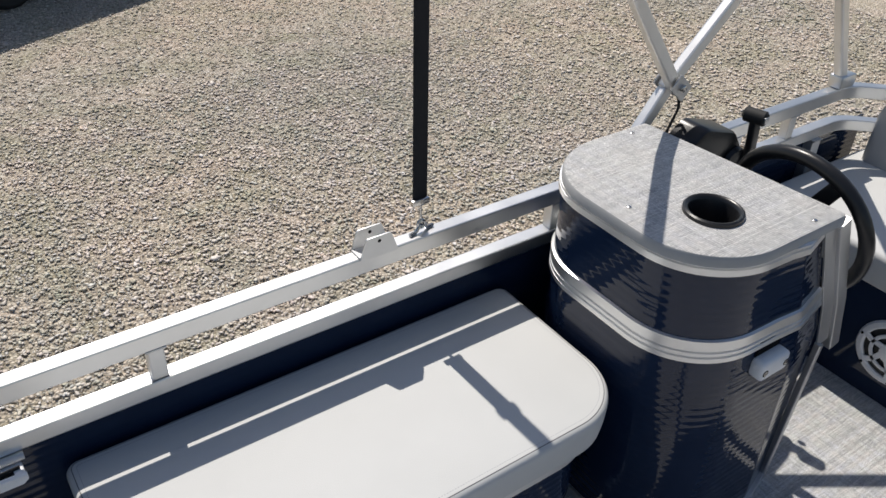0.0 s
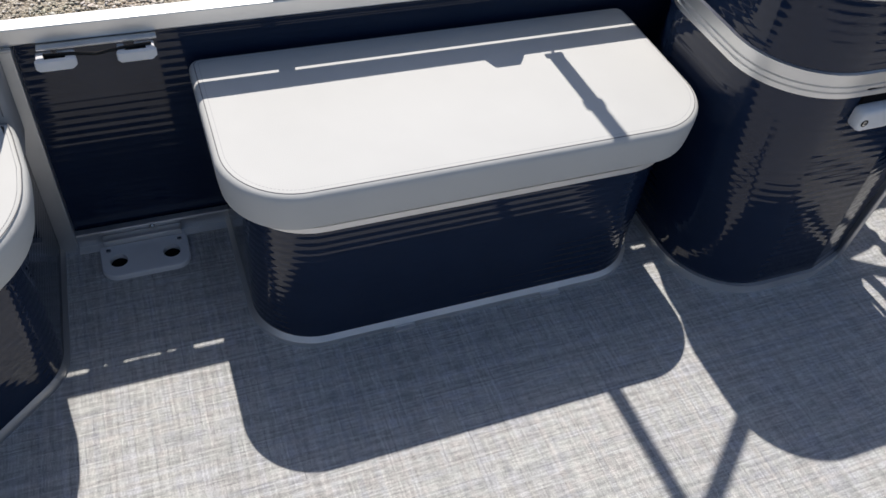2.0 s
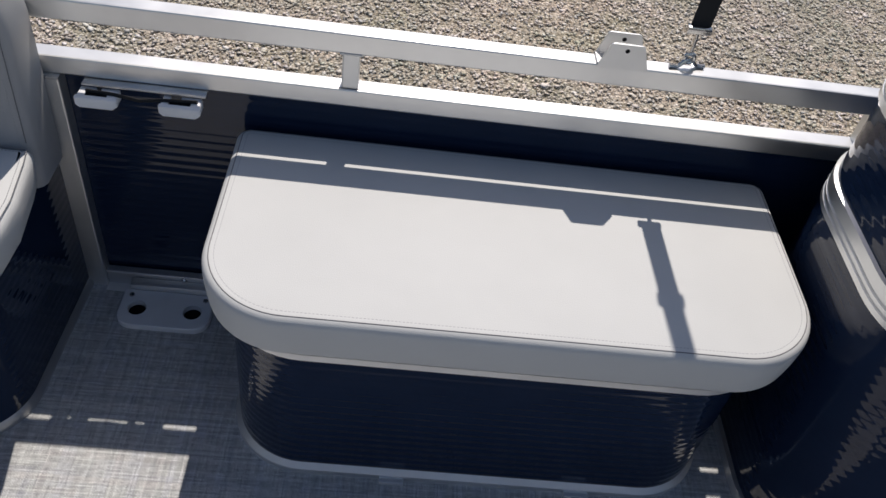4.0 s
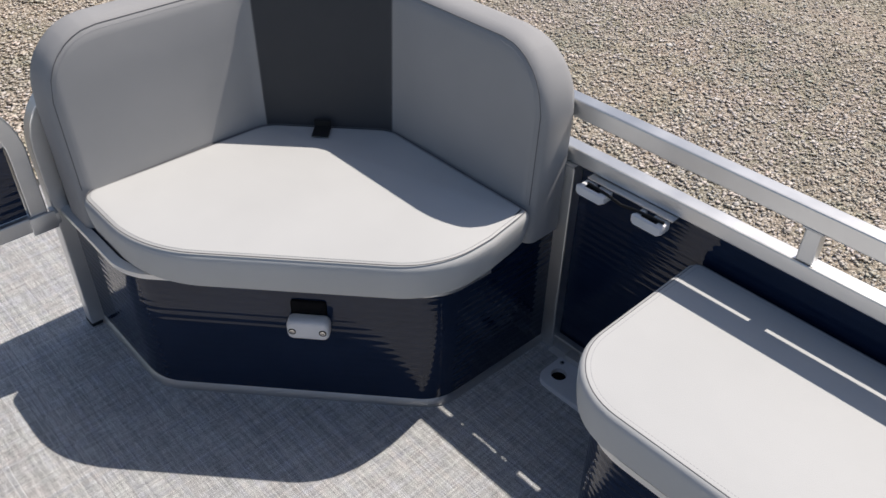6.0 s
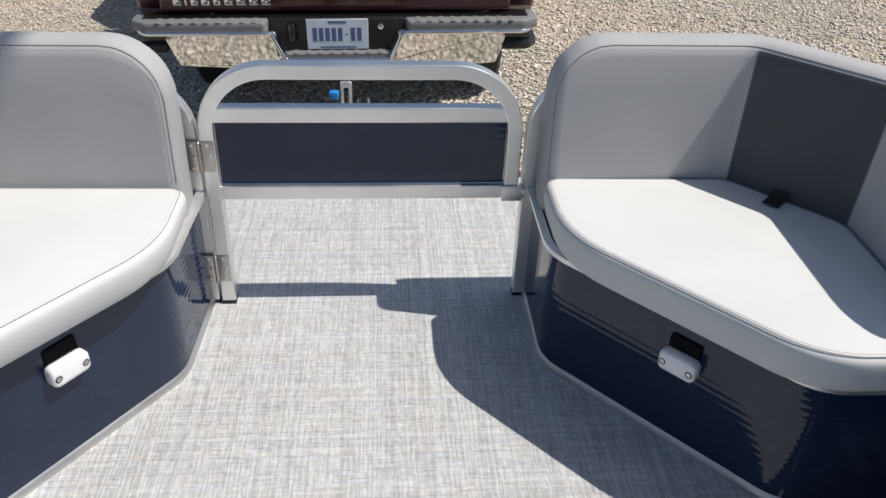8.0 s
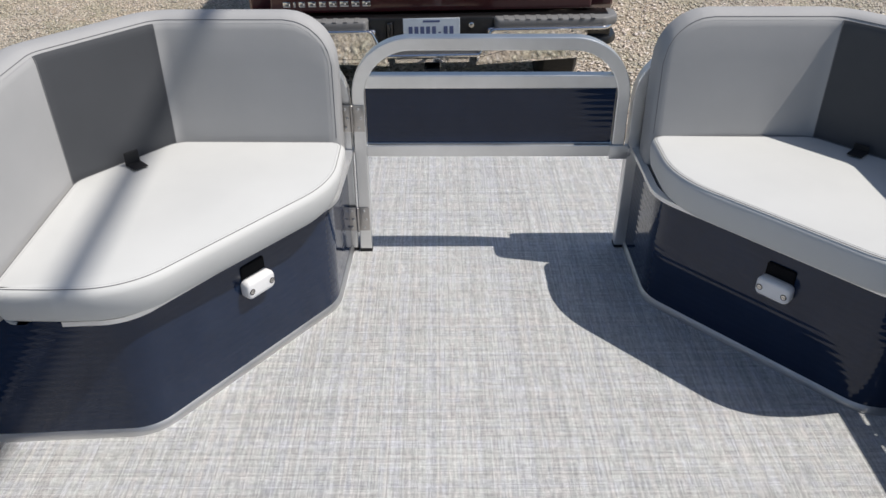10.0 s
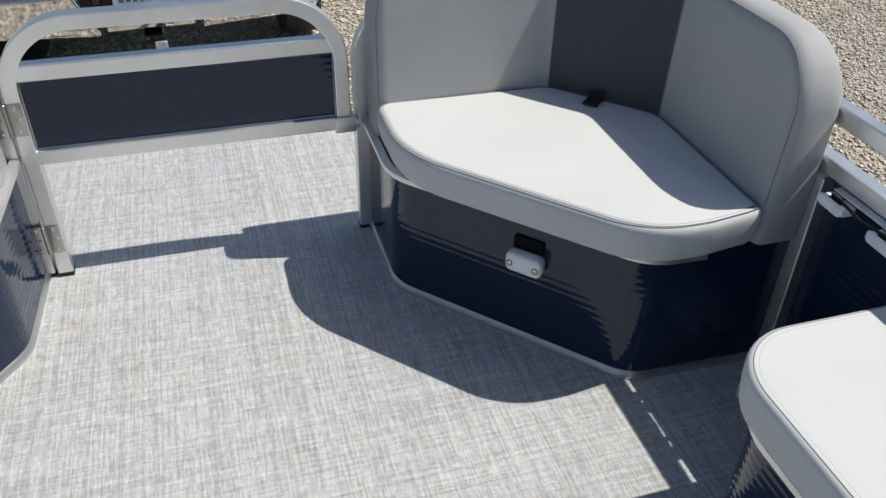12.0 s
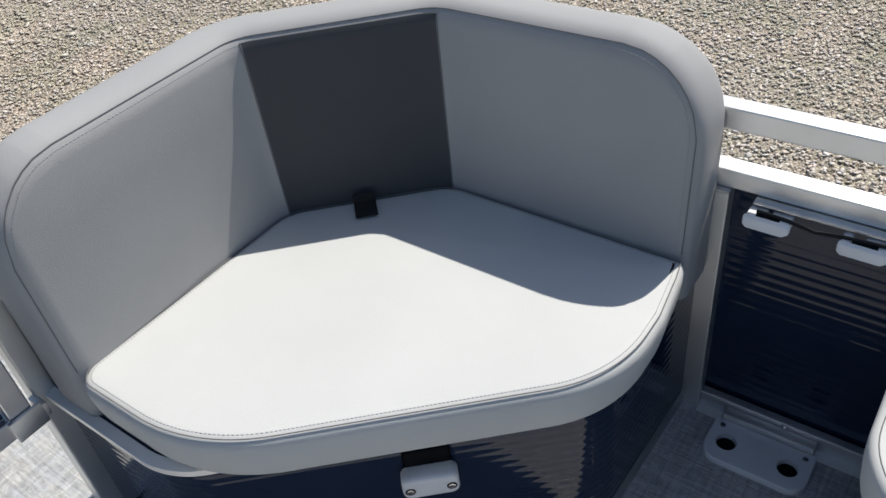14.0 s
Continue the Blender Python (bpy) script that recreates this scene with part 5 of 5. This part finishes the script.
rings_mesh(bm, [[CM @ Vector((q.x, s1 * (0.9 - 0.28 * max(0, q.y - 1.15)), q.y)) for q in prof] for s1 in (-1, -0.5, 0, 0.5, 1)])
part("body", bm, CAR_BLACK, car)
for x in (-1.35, 1.4):
    for y in (-0.8, 0.8):
        part("wheel", lathe(bmesh.new(), [(0.18, -0.1), (0.29, -0.11), (0.32, -0.09), (0.32, 0.09), (0.29, 0.11), (0.18, 0.1)], 28, CM @ pose(x, y, 0.32, 90)), RUBBER, car)
for y in (-0.83, 0.83):
    part("side_window", boxed(-1.75, 0.55, min(y, y * 0.9), max(y, y * 0.9), 1.22, 1.56, 0.03, 2, CM), GLASS_DARK, car)

# ---- ground ----
bm = bmesh.new()
bmesh.ops.create_grid(bm, x_segments=2, y_segments=2, size=400)
ground = part("ground", bm, GROUND, None, smooth=False)
ground.location.z = ZG - 0.006
tagged(ground, "tan and grey gravel yard", "gravel", kind="structure")


def scatter(name, label, areas, seed):
    """Loose stones as small irregular blocks, all in one mesh."""
    rng = np.random.default_rng(seed)
    unit = np.array([(1, 0, 0), (0, 1, 0.3), (-1, 0, 0), (0, -1, -0.2), (0.15, 0.1, 1), (0, 0, -1)], float)
    tris = np.array([(0, 1, 4), (1, 2, 4), (2, 3, 4), (3, 0, 4), (1, 0, 5), (2, 1, 5), (3, 2, 5), (0, 3, 5)])
    allv, count = [], 0
    for x0, x1, y0, y1, n, lo, hi in areas:
        pos = np.stack([rng.uniform(x0, x1, n), rng.uniform(y0, y1, n), np.zeros(n)], 1)
        size = (lo + (hi - lo) * rng.random(n) ** 2.4)[:, None] * rng.uniform((0.75, 0.55, 0.11), (1.4, 1.05, 0.25), (n, 3)) / 2
        v = (unit[None] * rng.uniform(0.7, 1.15, (n, 6, 3)) + rng.uniform(-0.3, 0.3, (n, 6, 3))) * size[:, None]
        yaw, tip = rng.uniform(0, 6.283, n), rng.normal(0, 0.15, (n, 2))
        c, s1 = np.cos(yaw)[:, None], np.sin(yaw)[:, None]
        x, y, z = v[..., 0] * c - v[..., 1] * s1, v[..., 0] * s1 + v[..., 1] * c, v[..., 2]
        z = z + x * tip[:, :1] + y * tip[:, 1:]
        lift = ZG + size[:, 2] * rng.uniform(0.0, 0.8, n)
        allv.append(np.stack([x + pos[:, :1], y + pos[:, 1:2], z + lift[:, None]], -1).reshape(-1, 3))
        count += n
    verts = np.concatenate(allv)
    faces = (tris[None] + 6 * np.arange(count)[:, None, None]).reshape(-1, 3)
    me = bpy.data.meshes.new(name)
    me.vertices.add(len(verts))
    me.vertices.foreach_set("co", verts.ravel())
    me.loops.add(faces.size)
    me.loops.foreach_set("vertex_index", faces.ravel().astype(np.int32))
    me.polygons.add(len(faces))
    me.polygons.foreach_set("loop_start", np.arange(0, faces.size, 3, dtype=np.int32))
    me.update(calc_edges=True)
    me.materials.append(STONE)
    return tagged(new(name, me), label, "gravel", kind="stuff")


scatter("gravel_stones", "loose tan and grey gravel stones on the yard", [
    (-4.6, 4.2, 0.3, 4.0, 150000, 0.007, 0.036),
    (-2.0, 7.5, 4.0, 8.0, 60000, 0.012, 0.036),
    (4.2, 7.5, 0.3, 4.0, 16000, 0.016, 0.046),
    (-7.5, -4.6, -0.4, 6.5, 34000, 0.014, 0.046),
    (-4.6, -2.0, 4.0, 7.0, 14000, 0.014, 0.046),
    (-4.6, -1.6, -2.6, 0.3, 24000, 0.012, 0.048),
    (-7.0, -1.5, -5.5, -2.6, 22000, 0.016, 0.036),
    (-1.5, 2.0, -4.8, -2.6, 10000, 0.014, 0.032),
    (-5.0, 5.0, -0.2, 6.0, 420, 0.03, 0.06),
    (-6.0, -1.8, -3.6, 2.0, 500, 0.035, 0.075),
], 7)


# ---- unseen overhead cable, added to cast the shadow that crosses the port seat ----
H_CAB = 6.2
y_cab = -2.092 - SUN_SLOPE[1] * (H_CAB - 0.44)
# unseen poles, added only to carry the cable
for x in (-24.0, 24.0):
    yp = y_cab + 0.06 * x
    pole = part("unseen_cable_pole", lathe(bmesh.new(), [(0.15, ZG - 0.3), (0.14, 2.0), (0.11, H_CAB + 0.3)], 16, pose(x, yp, 0)), RUBBER)
    tagged(pole, "unseen dark pole added to hold up the shadow cable", "utility pole", "utility poles")
cable = part("unseen_shadow_cable", tube([(x, y_cab + 0.06 * x, H_CAB + 0.0004 * x * x) for x in range(-24, 25, 3)], 0.028, 10), RUBBER)
tagged(cable, "unseen thick black cable added to cast the shadow on the port seat", "cable")
